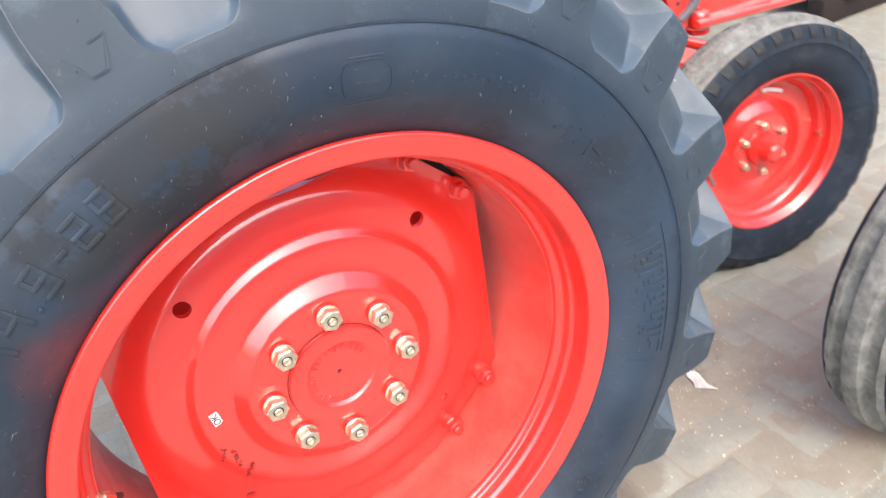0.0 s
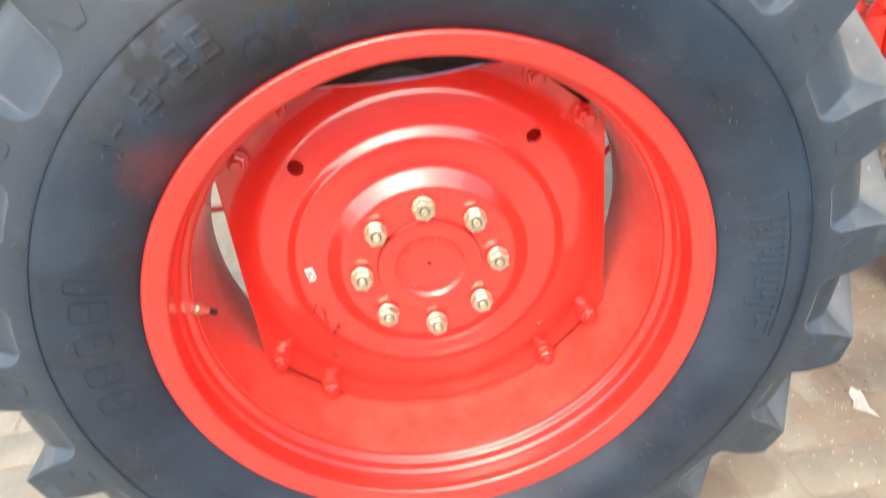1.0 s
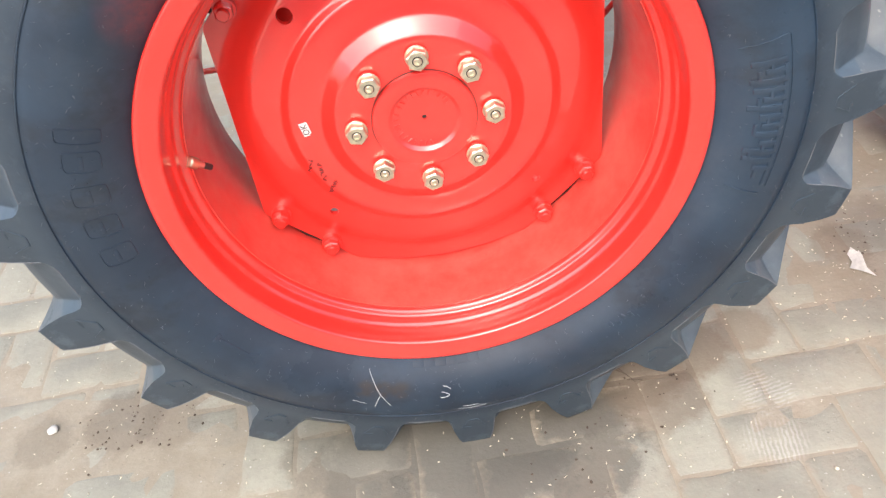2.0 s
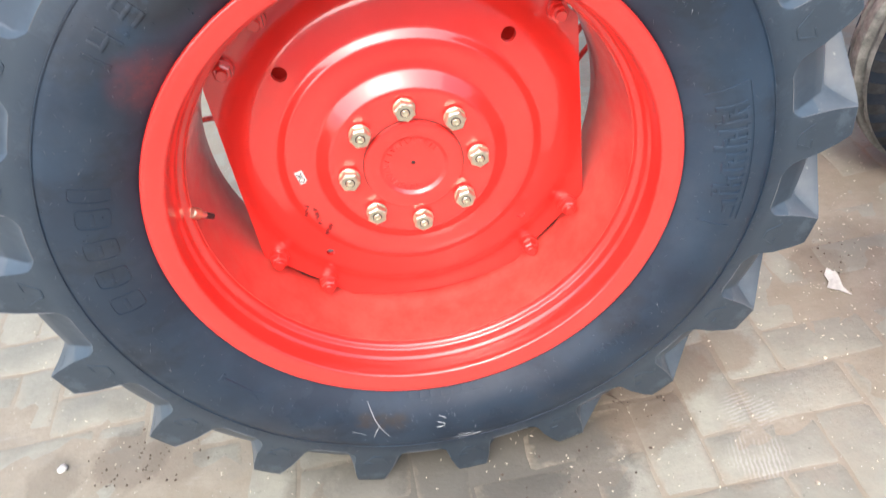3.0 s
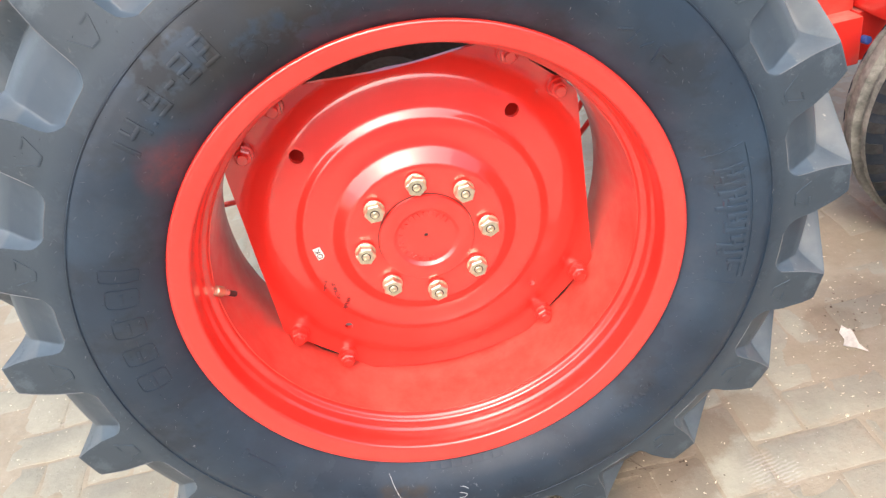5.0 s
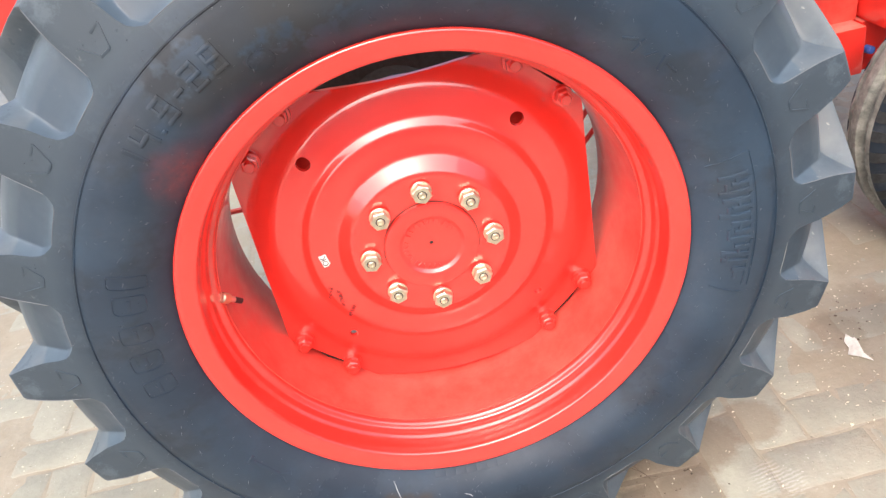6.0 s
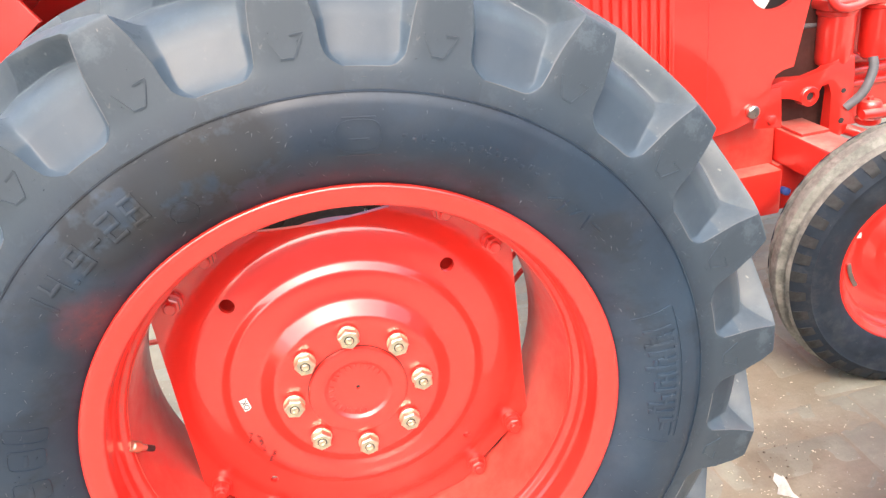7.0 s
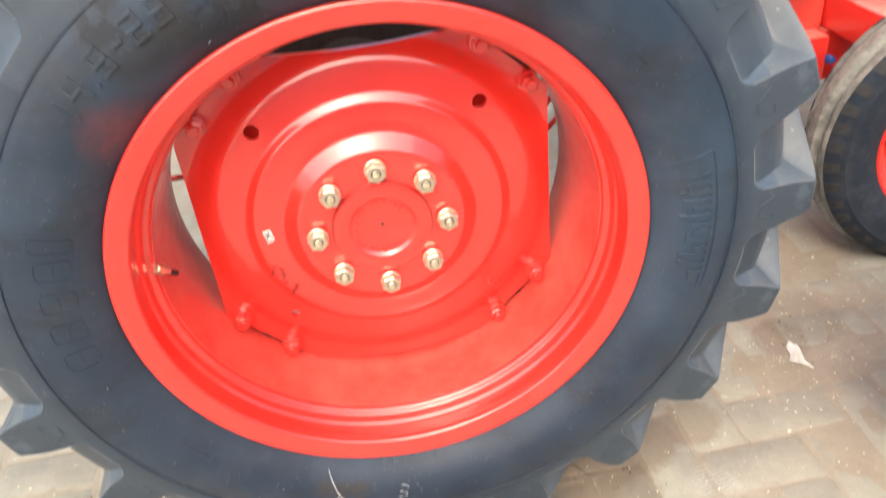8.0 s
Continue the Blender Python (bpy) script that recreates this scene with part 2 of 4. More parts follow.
def paving(name, base_a, base_b, sand_lo, sand_hi, piece=0.05, edges=False):
    """Worn concrete or soil with sand drifts, damp stains, painted shade by the rear tyre, pits and pale chips, all at
    the size of the world.
    """
    m = Mat(name, 0.85, 0.0, 0.0, 0.3)
    big = m.noise(2.0, 5.0, 0.6, "World")
    mid = m.noise(9.0, 7.0, 0.72, "World")
    fine = m.noise(90.0, 4.0, 0.7, "World")
    info = m.n.new("ShaderNodeObjectInfo").outputs["Random"]
    tone = m.math("ADD", m.math("MULTIPLY", info, piece), m.math("MULTIPLY", mid, 1 - piece))
    base = m.mix(m.ramp(tone, 0.36, 0.66), base_a, base_b)
    cloud = m.ramp(m.noise(5.0, 6.0, 0.65, "World", (1.0, 1.6, 1.0)), 0.52, 0.64)
    base = m.mix(m.math("MULTIPLY", cloud, 0.45), base, (0.268, 0.262, 0.230))
    drift = m.ramp(m.math("ADD", m.math("MULTIPLY", big, 0.5), m.math("MULTIPLY", m.noise(14.0, 7.0, 0.75, "World"), 0.5)), sand_lo, sand_hi)
    base = m.mix(m.math("MULTIPLY", drift, 0.36), base, (0.35, 0.310, 0.245))
    smear = m.ramp(m.noise(7.0, 8.0, 0.78, "World", (0.6, 2.2, 1.0)), 0.60, 0.70)
    base = m.mix(m.math("MULTIPLY", smear, 0.5), base, (0.42, 0.415, 0.380))
    base = m.mix(m.math("MULTIPLY", m.ramp(fine, 0.52, 0.75), 0.22), base, (0.24, 0.215, 0.170))
    pits = m.ramp(m.noise(65.0, 3.0, 0.6, "World"), 0.68, 0.75)
    base = m.mix(m.math("MULTIPLY", pits, 0.7), base, (0.10, 0.088, 0.074))
    chips = m.ramp(m.noise(150.0, 2.0, 0.5, "World"), 0.720, 0.74)
    base = m.mix(m.math("MULTIPLY", chips, 0.8), base, (0.62, 0.60, 0.56))
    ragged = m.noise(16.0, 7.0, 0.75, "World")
    # soil stains; the dark spots round the tyre's foot also paint its contact shade
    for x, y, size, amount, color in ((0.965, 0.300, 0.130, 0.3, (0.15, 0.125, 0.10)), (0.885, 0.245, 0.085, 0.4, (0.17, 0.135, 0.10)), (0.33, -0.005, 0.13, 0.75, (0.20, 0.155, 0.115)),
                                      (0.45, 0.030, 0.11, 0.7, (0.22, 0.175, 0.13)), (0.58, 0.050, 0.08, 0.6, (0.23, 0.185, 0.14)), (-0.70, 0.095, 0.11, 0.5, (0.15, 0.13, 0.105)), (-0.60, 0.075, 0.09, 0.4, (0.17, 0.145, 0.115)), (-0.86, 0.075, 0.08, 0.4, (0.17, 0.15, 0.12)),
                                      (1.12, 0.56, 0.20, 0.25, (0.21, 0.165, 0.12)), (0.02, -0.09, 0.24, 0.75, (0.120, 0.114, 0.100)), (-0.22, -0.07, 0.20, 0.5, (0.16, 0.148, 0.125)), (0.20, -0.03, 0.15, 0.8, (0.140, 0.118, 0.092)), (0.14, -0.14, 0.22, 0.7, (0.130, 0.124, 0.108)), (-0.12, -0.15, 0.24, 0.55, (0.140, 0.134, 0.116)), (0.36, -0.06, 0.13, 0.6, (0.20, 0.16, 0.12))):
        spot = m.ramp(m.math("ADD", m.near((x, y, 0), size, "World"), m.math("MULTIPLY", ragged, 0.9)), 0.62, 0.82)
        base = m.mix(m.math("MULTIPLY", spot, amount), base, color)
    if edges:
        # sand swept out of the joints over the rims of the pavers
        sep = m.n.new("ShaderNodeSeparateXYZ")
        m.l.new(m.coords(), sep.inputs[0])
        out_x = m.math("SUBTRACT", m.math("ABSOLUTE", sep.outputs["X"], 0.0), 2 * 0.05625)
        out_y = m.math("SUBTRACT", m.math("ABSOLUTE", sep.outputs["Y"], 0.0), 0.05625)
        rim = m.math("ADD", m.math("MAXIMUM", out_x, out_y), m.math("MULTIPLY", m.math("SUBTRACT", m.noise(11.0, 7.0, 0.7, "World"), 0.5), 0.10))
        sand = m.math("MULTIPLY", m.ramp(rim, -0.016, 0.004), m.ramp(m.noise(5.0, 4.0, 0.6, "World"), 0.40, 0.58, 0.12, 0.72))
        base = m.mix(sand, base, m.mix(m.ramp(fine, 0.40, 0.62), (0.275, 0.230, 0.168), (0.380, 0.336, 0.262)))
    for x, y, size, turn in ((0.5575, -0.1055, 0.068, 1.4), (0.530, -0.205, 0.070, 0.2)):
        stripe = m.n.new("ShaderNodeTexWave")
        stripe.inputs["Scale"].default_value, stripe.inputs["Distortion"].default_value, stripe.inputs["Detail Scale"].default_value = 38.0, 3.0, 2.0
        turned_to = m.n.new("ShaderNodeMapping")
        turned_to.inputs["Rotation"].default_value = (0, 0, turn)
        m.l.new(m.coords("World"), turned_to.inputs["Vector"])
        m.l.new(turned_to.outputs[0], stripe.inputs["Vector"])
        print_mask = m.math("MULTIPLY", m.ramp(m.near((x, y, 0), size, "World"), 0.1, 0.4), m.math("MULTIPLY", m.ramp(stripe.outputs["Fac"], 0.45, 0.65), m.ramp(ragged, 0.40, 0.52)))
        base = m.mix(m.math("MULTIPLY", print_mask, 0.32), base, (0.56, 0.555, 0.52))
    m.set("Base Color", base)
    m.set("Roughness", m.ramp(mid, 0.3, 0.7, 0.65, 0.95))
    m.bump(m.math("ADD", m.math("MULTIPLY", mid, 0.8), m.math("MULTIPLY", fine, 0.35)), 0.45, 0.008)
    return m.m


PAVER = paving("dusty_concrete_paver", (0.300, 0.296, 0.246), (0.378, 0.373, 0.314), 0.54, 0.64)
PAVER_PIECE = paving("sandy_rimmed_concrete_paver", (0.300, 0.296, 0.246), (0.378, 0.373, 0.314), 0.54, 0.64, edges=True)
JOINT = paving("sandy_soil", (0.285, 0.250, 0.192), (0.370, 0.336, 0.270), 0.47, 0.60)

# ---- building helpers ----


def finish(bm, material, smooth=35.0, name="mesh"):
    bmesh.ops.recalc_face_normals(bm, faces=bm.faces)
    me = bpy.data.meshes.new(name)
    bm.to_mesh(me)
    bm.free()
    me.materials.append(material)
    me.shade_smooth()
    me.set_sharp_from_angle(angle=radians(smooth))
    return me


def part(name, bm, material, parent=None, label="", smooth=35.0):
    me = bm if isinstance(bm, bpy.types.Mesh) else finish(bm, material, smooth, name)
    ob = new(name, me)
    ob.parent = parent
    return tagged(ob, label)


def thing(name, label, category, at=None, group="", kind=""):
    ob = new(name)
    ob.matrix_basis = at or Matrix()
    return tagged(ob, label, category, group, kind)


def box(bm, x, y, z, bevel=0.0):
    made = bmesh.ops.create_cube(bm, size=1.0)["verts"]
    for v in made:
        v.co = Vector((x[0] if v.co.x < 0 else x[1], y[0] if v.co.y < 0 else y[1], z[0] if v.co.z < 0 else z[1]))
    if bevel:
        edges = list({e for v in made for e in v.link_edges})
        bmesh.ops.bevel(bm, geom=edges, offset=bevel, segments=2, affect="EDGES", profile=0.5)
    return bm


def cyl(bm, a, b, r, n=20, r2=None, bevel=0.0):
    a, b = Vector(a), Vector(b)
    q = (b - a).to_track_quat("Z", "Y").to_matrix()
    r2 = r if r2 is None else r2
    d = bevel
    length = (b - a).length
    rings = [(0, r - d), (d, r), (length - d, r2), (length, r2 - d)] if d else [(0, r), (length, r2)]
    rows = []
    for h, rad in rings:
        rows.append([bm.verts.new(a + q @ Vector((rad * math.cos(2 * math.pi * i / n), rad * math.sin(2 * math.pi * i / n), h))) for i in range(n)])
    for p, s in zip(rows, rows[1:]):
        for i in range(n):
            bm.faces.new((p[i], p[(i + 1) % n], s[(i + 1) % n], s[i]))
    bm.faces.new(rows[0][::-1])
    bm.faces.new(rows[-1])
    return bm


def revolve(bm, profile, n=96, closed=False, wave=None):
    """Turn (radius, y) pairs round the y axis; a radius of 0 closes to a point."""
    rows = []
    for r, y in profile:
        if r < 1e-6:
            rows.append([bm.verts.new((0, y, 0))] * n)
        else:
            row = []
            for i in range(n):
                a = 2 * math.pi * i / n
                rr, yy = wave(r, y, a) if wave else (r, y)
                row.append(bm.verts.new((rr * math.cos(a), yy, rr * math.sin(a))))
            rows.append(row)
    pairs = list(zip(rows, rows[1:])) + ([(rows[-1], rows[0])] if closed else [])
    for p, s in pairs:
        for i in range(n):
            j = (i + 1) % n
            vs = []
            for v in (p[i], p[j], s[j], s[i]):
                if v not in vs:
                    vs.append(v)
            if len(vs) > 2:
                bm.faces.new(vs)
    return bm


def prism(bm, outline, y0, y1, bevel=0.0):
    """A plate: an outline of (x, z) between two values of y."""
    front = [bm.verts.new((x, y0, z)) for x, z in outline]
    back = [bm.verts.new((x, y1, z)) for x, z in outline]
    f = bm.faces.new(front)
    bm.faces.new(back[::-1])
    n = len(outline)
    for i in range(n):
        bm.faces.new((front[i], back[i], back[(i + 1) % n], front[(i + 1) % n]))
    if bevel:
        bmesh.ops.bevel(bm, geom=list(f.edges), offset=bevel, segments=2, affect="EDGES", profile=0.5)
    return bm


def tube(points, r, material, name, parent, label="", n=10):
    """A round rod or hose that follows a smooth line through the points."""
    pts = [Vector(p) for p in points]
    line = []
    for i in range(len(pts) - 1):
        p0, p1, p2, p3 = pts[max(i - 1, 0)], pts[i], pts[i + 1], pts[min(i + 2, len(pts) - 1)]
        steps = 1 if len(pts) == 2 else 8
        for k in range(steps):
            t = k / steps
            line.append(0.5 * (2 * p1 + (p2 - p0) * t + (2 * p0 - 5 * p1 + 4 * p2 - p3) * t * t + (3 * p1 - p0 - 3 * p2 + p3) * t ** 3))
    line.append(pts[-1])
    bm = bmesh.new()
    rows = []
    for i, p in enumerate(line):
        d = (line[min(i + 1, len(line) - 1)] - line[max(i - 1, 0)]).normalized()
        q = d.to_track_quat("Z", "Y").to_matrix()
        rows.append([bm.verts.new(p + q @ Vector((r * math.cos(2 * math.pi * j / n), r * math.sin(2 * math.pi * j / n), 0))) for j in range(n)])
    for p, s in zip(rows, rows[1:]):
        for j in range(n):
            bm.faces.new((p[j], p[(j + 1) % n], s[(j + 1) % n], s[j]))
    bm.faces.new(rows[0][::-1])
    bm.faces.new(rows[-1])
    return part(name, bm, material, parent, label, 60)


def hexagon(bm, centre, r, y0, y1, turn=0.0, chamfer=0.0):
    """A hexagonal head or nut whose axis is y."""
    cx, cz = centre
    rows = []
    for y, rad in ((y0, r - chamfer), (y0 + chamfer * 0.6, r), (y1, r)):
        rows.append([bm.verts.new((cx + rad * math.cos(radians(60 * i + turn)), y, cz + rad * math.sin(radians(60 * i + turn)))) for i in range(6)])
    for p, s in zip(rows, rows[1:]):
        for i in range(6):
            bm.faces.new((p[i], p[(i + 1) % 6], s[(i + 1) % 6], s[i]))
    bm.faces.new(rows[0][::-1])
    bm.faces.new(rows[-1])
    return bm


def letters(text, size, depth, line=0.0):
    """A mesh of built-in lettering in its own x-y plane, centred; with a line, only its raised outline."""
    cu = bpy.data.curves.new("letters", "FONT")
    cu.body, cu.size, cu.extrude, cu.align_x, cu.align_y = text, size, depth, "CENTER", "CENTER"
    if line:
        cu.fill_mode, cu.bevel_depth, cu.bevel_resolution, cu.resolution_u = "NONE", line, 1, 4
    ob = bpy.data.objects.new("letters", cu)
    scene.collection.objects.link(ob)
    me = bpy.data.meshes.new_from_object(ob.evaluated_get(bpy.context.evaluated_depsgraph_get()))
    bpy.data.objects.remove(ob)
    return me


def cut(bm, cutters):
    """Take the cutter solids out of a solid. Returns a mesh."""
    def as_object(b):
        me = bpy.data.meshes.new("solid")
        bmesh.ops.recalc_face_normals(b, faces=b.faces)
        b.to_mesh(me)
        b.free()
        ob = bpy.data.objects.new("solid", me)
        scene.collection.objects.link(ob)
        return ob
    a, c = as_object(bm), as_object(cutters)
    mod = a.modifiers.new("cut", "BOOLEAN")
    mod.object, mod.operation, mod.solver = c, "DIFFERENCE", "EXACT"
    me = bpy.data.meshes.new_from_object(a.evaluated_get(bpy.context.evaluated_depsgraph_get()))
    bpy.data.objects.remove(a)
    bpy.data.objects.remove(c)
    return me


# ---- ground ----
def ground_height(x, y):
    lift = 0.0024 * noise.noise((x * 2.3, y * 2.3, 0.4)) + 0.0020 * noise.noise((x * 9, y * 9, 5.1)) + 0.0012 * noise.noise((x * 25, y * 25, 9.0))
    return -0.0009 + max(-0.0030, lift)


GX = [-400, -60, -12, -4] + [-2.6 + 0.025 * i for i in range(273)] + [6, 14, 60, 400]
GY = [-400, -60, -12, -3] + [-1.3 + 0.025 * i for i in range(189)] + [5, 14, 60, 400]
verts = [(x, y, ground_height(x, y) if -2.5 < x < 4.1 and -1.2 < y < 3.3 else -0.0015) for y in GY for x in GX]
nx = len(GX)
faces = [(j * nx + i, j * nx + i + 1, (j + 1) * nx + i + 1, (j + 1) * nx + i) for j in range(len(GY) - 1) for i in range(nx - 1)]
me = bpy.data.meshes.new("ground")
me.from_pydata(verts, [], faces)
me.materials.append(JOINT)
me.shade_smooth()
ground = tagged(new("ground", me), "dusty yard floor of grey concrete pavers with sandy joints", "ground", kind="structure")

# unseen wall added behind the camera to block low sky and reflect pale light
wall = box(bmesh.new(), (-3.2, 14.0), (-5.9, -5.5), (-0.05, 2.6), 0.02)
tagged(new("light_wall", finish(wall, CONCRETE, 30, "light_wall")), "plain pale wall added out of view to shape the light", "wall", kind="structure")

# ---- rear wheel: local y is the axle, its outer face looks to -y ----
HUB = 0.633
PITCH = 18.0
LUG_AT = 0.4
MID = 0.060
rear_wheel = thing("rear_wheel", "large black lugged tractor tyre on a glossy red rim", "tractor wheel", pose(0, 0, HUB))

SIDE = [(0.3715, -0.070), (0.3760, -0.084), (0.3815, -0.0915), (0.3860, -0.0960), (0.3920, -0.1022), (0.400, -0.1095), (0.410, -0.1168), (0.420, -0.1222), (0.432, -0.1280), (0.445, -0.1312), (0.460, -0.1319), (0.475, -0.1304),
        (0.490, -0.1280), (0.5025, -0.1253), (0.5032, -0.1245), (0.5040, -0.1245), (0.5045, -0.1258), (0.5057, -0.1256), (0.5062, -0.1242), (0.5150, -0.1221), (0.5300, -0.1190), (0.5318, -0.1165), (0.5350, -0.1110), (0.545, -0.1045),
        (0.558, -0.0970), (0.580, -0.0850), (0.598, -0.0730), (0.609, -0.0600), (0.618, -0.030), (0.624, 0.010), (0.626, 0.040)]


def mirrored(profile, mid=MID):
    return profile + [(r, 2 * mid - y) for r, y in profile[::-1]]


BODY = [p for p in SIDE if p[0] < 0.5065] + [(0.5080, -0.1195), (0.530, -0.1060), (0.560, -0.0860), (0.590, -0.0640), (0.608, -0.0300), (0.614, 0.040)]
tyre = part("tyre", revolve(bmesh.new(), mirrored(BODY) + [(0.3720, 0.16), (0.3700, 0.06), (0.3710, -0.04)], 192, closed=True), TYRE, rear_wheel,
            "black rubber tyre with moulded size marking and overspray", 50)


def side_y(r):
    """y of the outer sidewall at a radius."""
    for (r0, y0), (r1, y1) in zip(SIDE, SIDE[1:]):
        if r0 <= r <= r1:
            return y0 + (y1 - y0) * (r - r0) / (r1 - r0)
    return SIDE[-1][1]


# each row of a shoulder segment: lug surface (radius, y), pocket surface (radius, y), half widths of the lug and width of its flank (degrees), sweep
ROWS = [((0.5066, -0.12400), (0.5066, -0.12400), 5.4, 6.6, 0.5, 0.0), ((0.5150, -0.1222), (0.5150, -0.1222), 5.4, 6.6, 0.5, 0.0), ((0.5260, -0.1200), (0.5260, -0.1200), 5.4, 6.6, 0.5, 0.0),
        ((0.5325, -0.1187), (0.5325, -0.1187), 5.4, 6.6, 0.5, 0.0), ((0.5350, -0.1182), (0.5345, -0.1145), 4.9, 6.0, 0.6, 0.0), ((0.5410, -0.1172), (0.5405, -0.1090), 4.2, 5.1, 0.7, 0.0),
        ((0.5480, -0.1160), (0.5480, -0.1035), 3.7, 4.5, 0.75, 0.0), ((0.5600, -0.1140), (0.5600, -0.0960), 3.5, 4.2, 0.85, 0.0), ((0.5830, -0.1098), (0.5800, -0.0845), 3.3, 4.0, 1.0, 0.0),
        ((0.6030, -0.1060), (0.5970, -0.0735), 2.9, 3.5, 1.2, 0.0), ((0.6200, -0.1028), (0.6075, -0.0615), 2.5, 3.1, 1.5, 0.0), ((0.6400, -0.0985), (0.6130, -0.0500), 2.0, 2.4, 1.9, 0.0),
        ((0.6455, -0.0950), (0.6150, -0.0450), 1.9, 2.3, 2.0, 0.0), ((0.6500, -0.0800), (0.6180, -0.0330), 1.8, 2.2, 2.2, 1.0), ((0.6550, -0.0450), (0.6220, -0.0080), 1.8, 2.2, 2.6, 3.8),
        ((0.6640, 0.0150), (0.6245, 0.0240), 2.0, 2.2, 2.6, 9.2), ((0.6670, 0.0820), (0.6262, 0.0540), 2.5, 2.5, 2.6, 16.0), ((0.6240, 0.0950), (0.6262, 0.0602), 2.6, 2.6, 2.6, 17.0)]


def columns(ta, tb, flank):
    """Angle and share of the lug for each column across one pitch."""
    cols = [(-tb + (ta + tb) * i / 4, 1.0) for i in range(5)]
    cols += [(ta + flank * i / 6, (1 - i / 6) ** 1.5) for i in range(1, 7)]
    gap = PITCH - tb - ta - 2 * flank
    cols += [(ta + flank + gap * i / 5, 0.0) for i in range(1, 5)]
    cols += [(PITCH - tb - flank * i / 6, (1 - i / 6) ** 1.5) for i in range(6, -1, -1)]
    return cols


def lug_mesh(flip):
    """One lug with the pocket beside it, as a single shoulder segment of the tyre."""
    bm = bmesh.new()
    grid = []
    for (lr, ly), (pr_, py), ta, tb, flank, sweep in ROWS:
        row = []
        for a, w in columns(ta, tb, flank):
            r, y = pr_ + (lr - pr_) * w, py + (ly - py) * w
            row.append(bm.verts.new(polar(r, a + sweep, 2 * MID - y if flip else y)))
        grid.append(row)
    for p, q in zip(grid, grid[1:]):
        for i in range(len(p) - 1):
            bm.faces.new((p[i], p[i + 1], q[i + 1], q[i]))
    bmesh.ops.recalc_face_normals(bm, faces=bm.faces)
    edges = [e for e in bm.edges if len(e.link_faces) == 2 and e.calc_face_angle(0.0) > radians(28)]
    bmesh.ops.bevel(bm, geom=edges, offset=0.0013, segments=2, affect="EDGES", profile=0.5)
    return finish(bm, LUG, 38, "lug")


NEAR_LUG, FAR_LUG = lug_mesh(False), lug_mesh(True)
for k in range(20):
    for me, shift in ((NEAR_LUG, 0.0), (FAR_LUG, PITCH / 2)):
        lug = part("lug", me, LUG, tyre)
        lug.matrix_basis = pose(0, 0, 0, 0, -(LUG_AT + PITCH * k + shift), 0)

# thin pale lines that paint the lit edge at each pocket's foot and up the lug's edge
for k in range(20):
    turn = pose(0, 0, 0, 0, -(LUG_AT + PITCH * k), 0)
    for line in (((0.5345, 5.05, -0.1184), (0.5324, 5.9, -0.1189), (0.5324, 8.6, -0.1189), (0.5324, 11.2, -0.1189)), ((0.642, 1.95, -0.0982), (0.603, 2.9, -0.1062), (0.560, 3.5, -0.1142), (0.548, 3.72, -0.1162))):
        tube([polar(r, a, y) for r, a, y in line], 0.0006, HAIR, "edge_glint", tyre, n=5).matrix_basis = turn

# small open chevrons moulded on the ends of the outer lugs
bm = bmesh.new()
for (r0, a0), (r1, a1) in (((0.572, 1.7), (0.547, 0.5)), ((0.547, 0.5), (0.546, -1.0)), ((0.546, -1.0), (0.572, -2.5)), ((0.572, -2.5), (0.571, -0.9))):
    w = 0.0013
    p, q = Vector(polar(r0, a0, 0)), Vector(polar(r1, a1, 0))
    across = (q - p).cross(Vector((0, 1, 0))).normalized() * w
    ya, yb = (-0.1172 + (r - 0.542) * 0.18 - 0.0012 for r in (r0, r1))
    front = [bm.verts.new((v.x, y, v.z)) for v, y in ((p + across, ya), (q + across, yb), (q - across, yb), (p - across, ya))]
    back = [bm.verts.new((v.co.x, v.co.y + 0.012, v.co.z)) for v in front]
    bm.faces.new(front)
    for i in range(4):
        bm.faces.new((front[i], back[i], back[(i + 1) % 4], front[(i + 1) % 4]))
CHEVRON = finish(bm, LUG, 20, "lug_mark")
for k in range(20):
    mark = part("lug_mark", CHEVRON, LUG, tyre)
    mark.matrix_basis = pose(0, 0, 0, 0, -(LUG_AT + PITCH * k), 0)


def on_side(me, r, a, turn=0.0, lift=0.001):
    """Lay a flat x-y mesh on the outer sidewall, its top to the tread."""
    slope = math.atan2(side_y(r + 0.015) - side_y(r - 0.015), 0.03)
    basis = Matrix(((1, 0, 0, 0), (0, 0, -1, 0), (0, 1, 0, 0), (0, 0, 0, 1)))
    m = Matrix.Translation(polar(r, a, side_y(r) - lift)) @ pose(0, 0, 0, 0, 90 - a, 0) @ pose(0, 0, 0, math.degrees(slope), 0, 0) @ basis @ pose(0, 0, 0, 0, 0, turn)
    b = bmesh.new()
    b.from_mesh(me)
    for axis, step in ((0, 0.010), (1, 0.005)):
        reach = max(abs(v.co[axis]) for v in b.verts)
        normal = Vector((1 - axis, axis, 0))
        for i in range(-int(reach / step), int(reach / step) + 1):
            bmesh.ops.bisect_plane(b, geom=b.verts[:] + b.edges[:] + b.faces[:], plane_co=normal * (i * step + 0.0001), plane_no=normal)
    b.to_mesh(me)
    b.free()
    heights = [v.co.z for v in me.vertices]
    me.transform(m)
    for v, h in zip(me.vertices, heights):
        v.co.y = side_y(math.hypot(v.co.x, v.co.z)) - lift - h
    return me


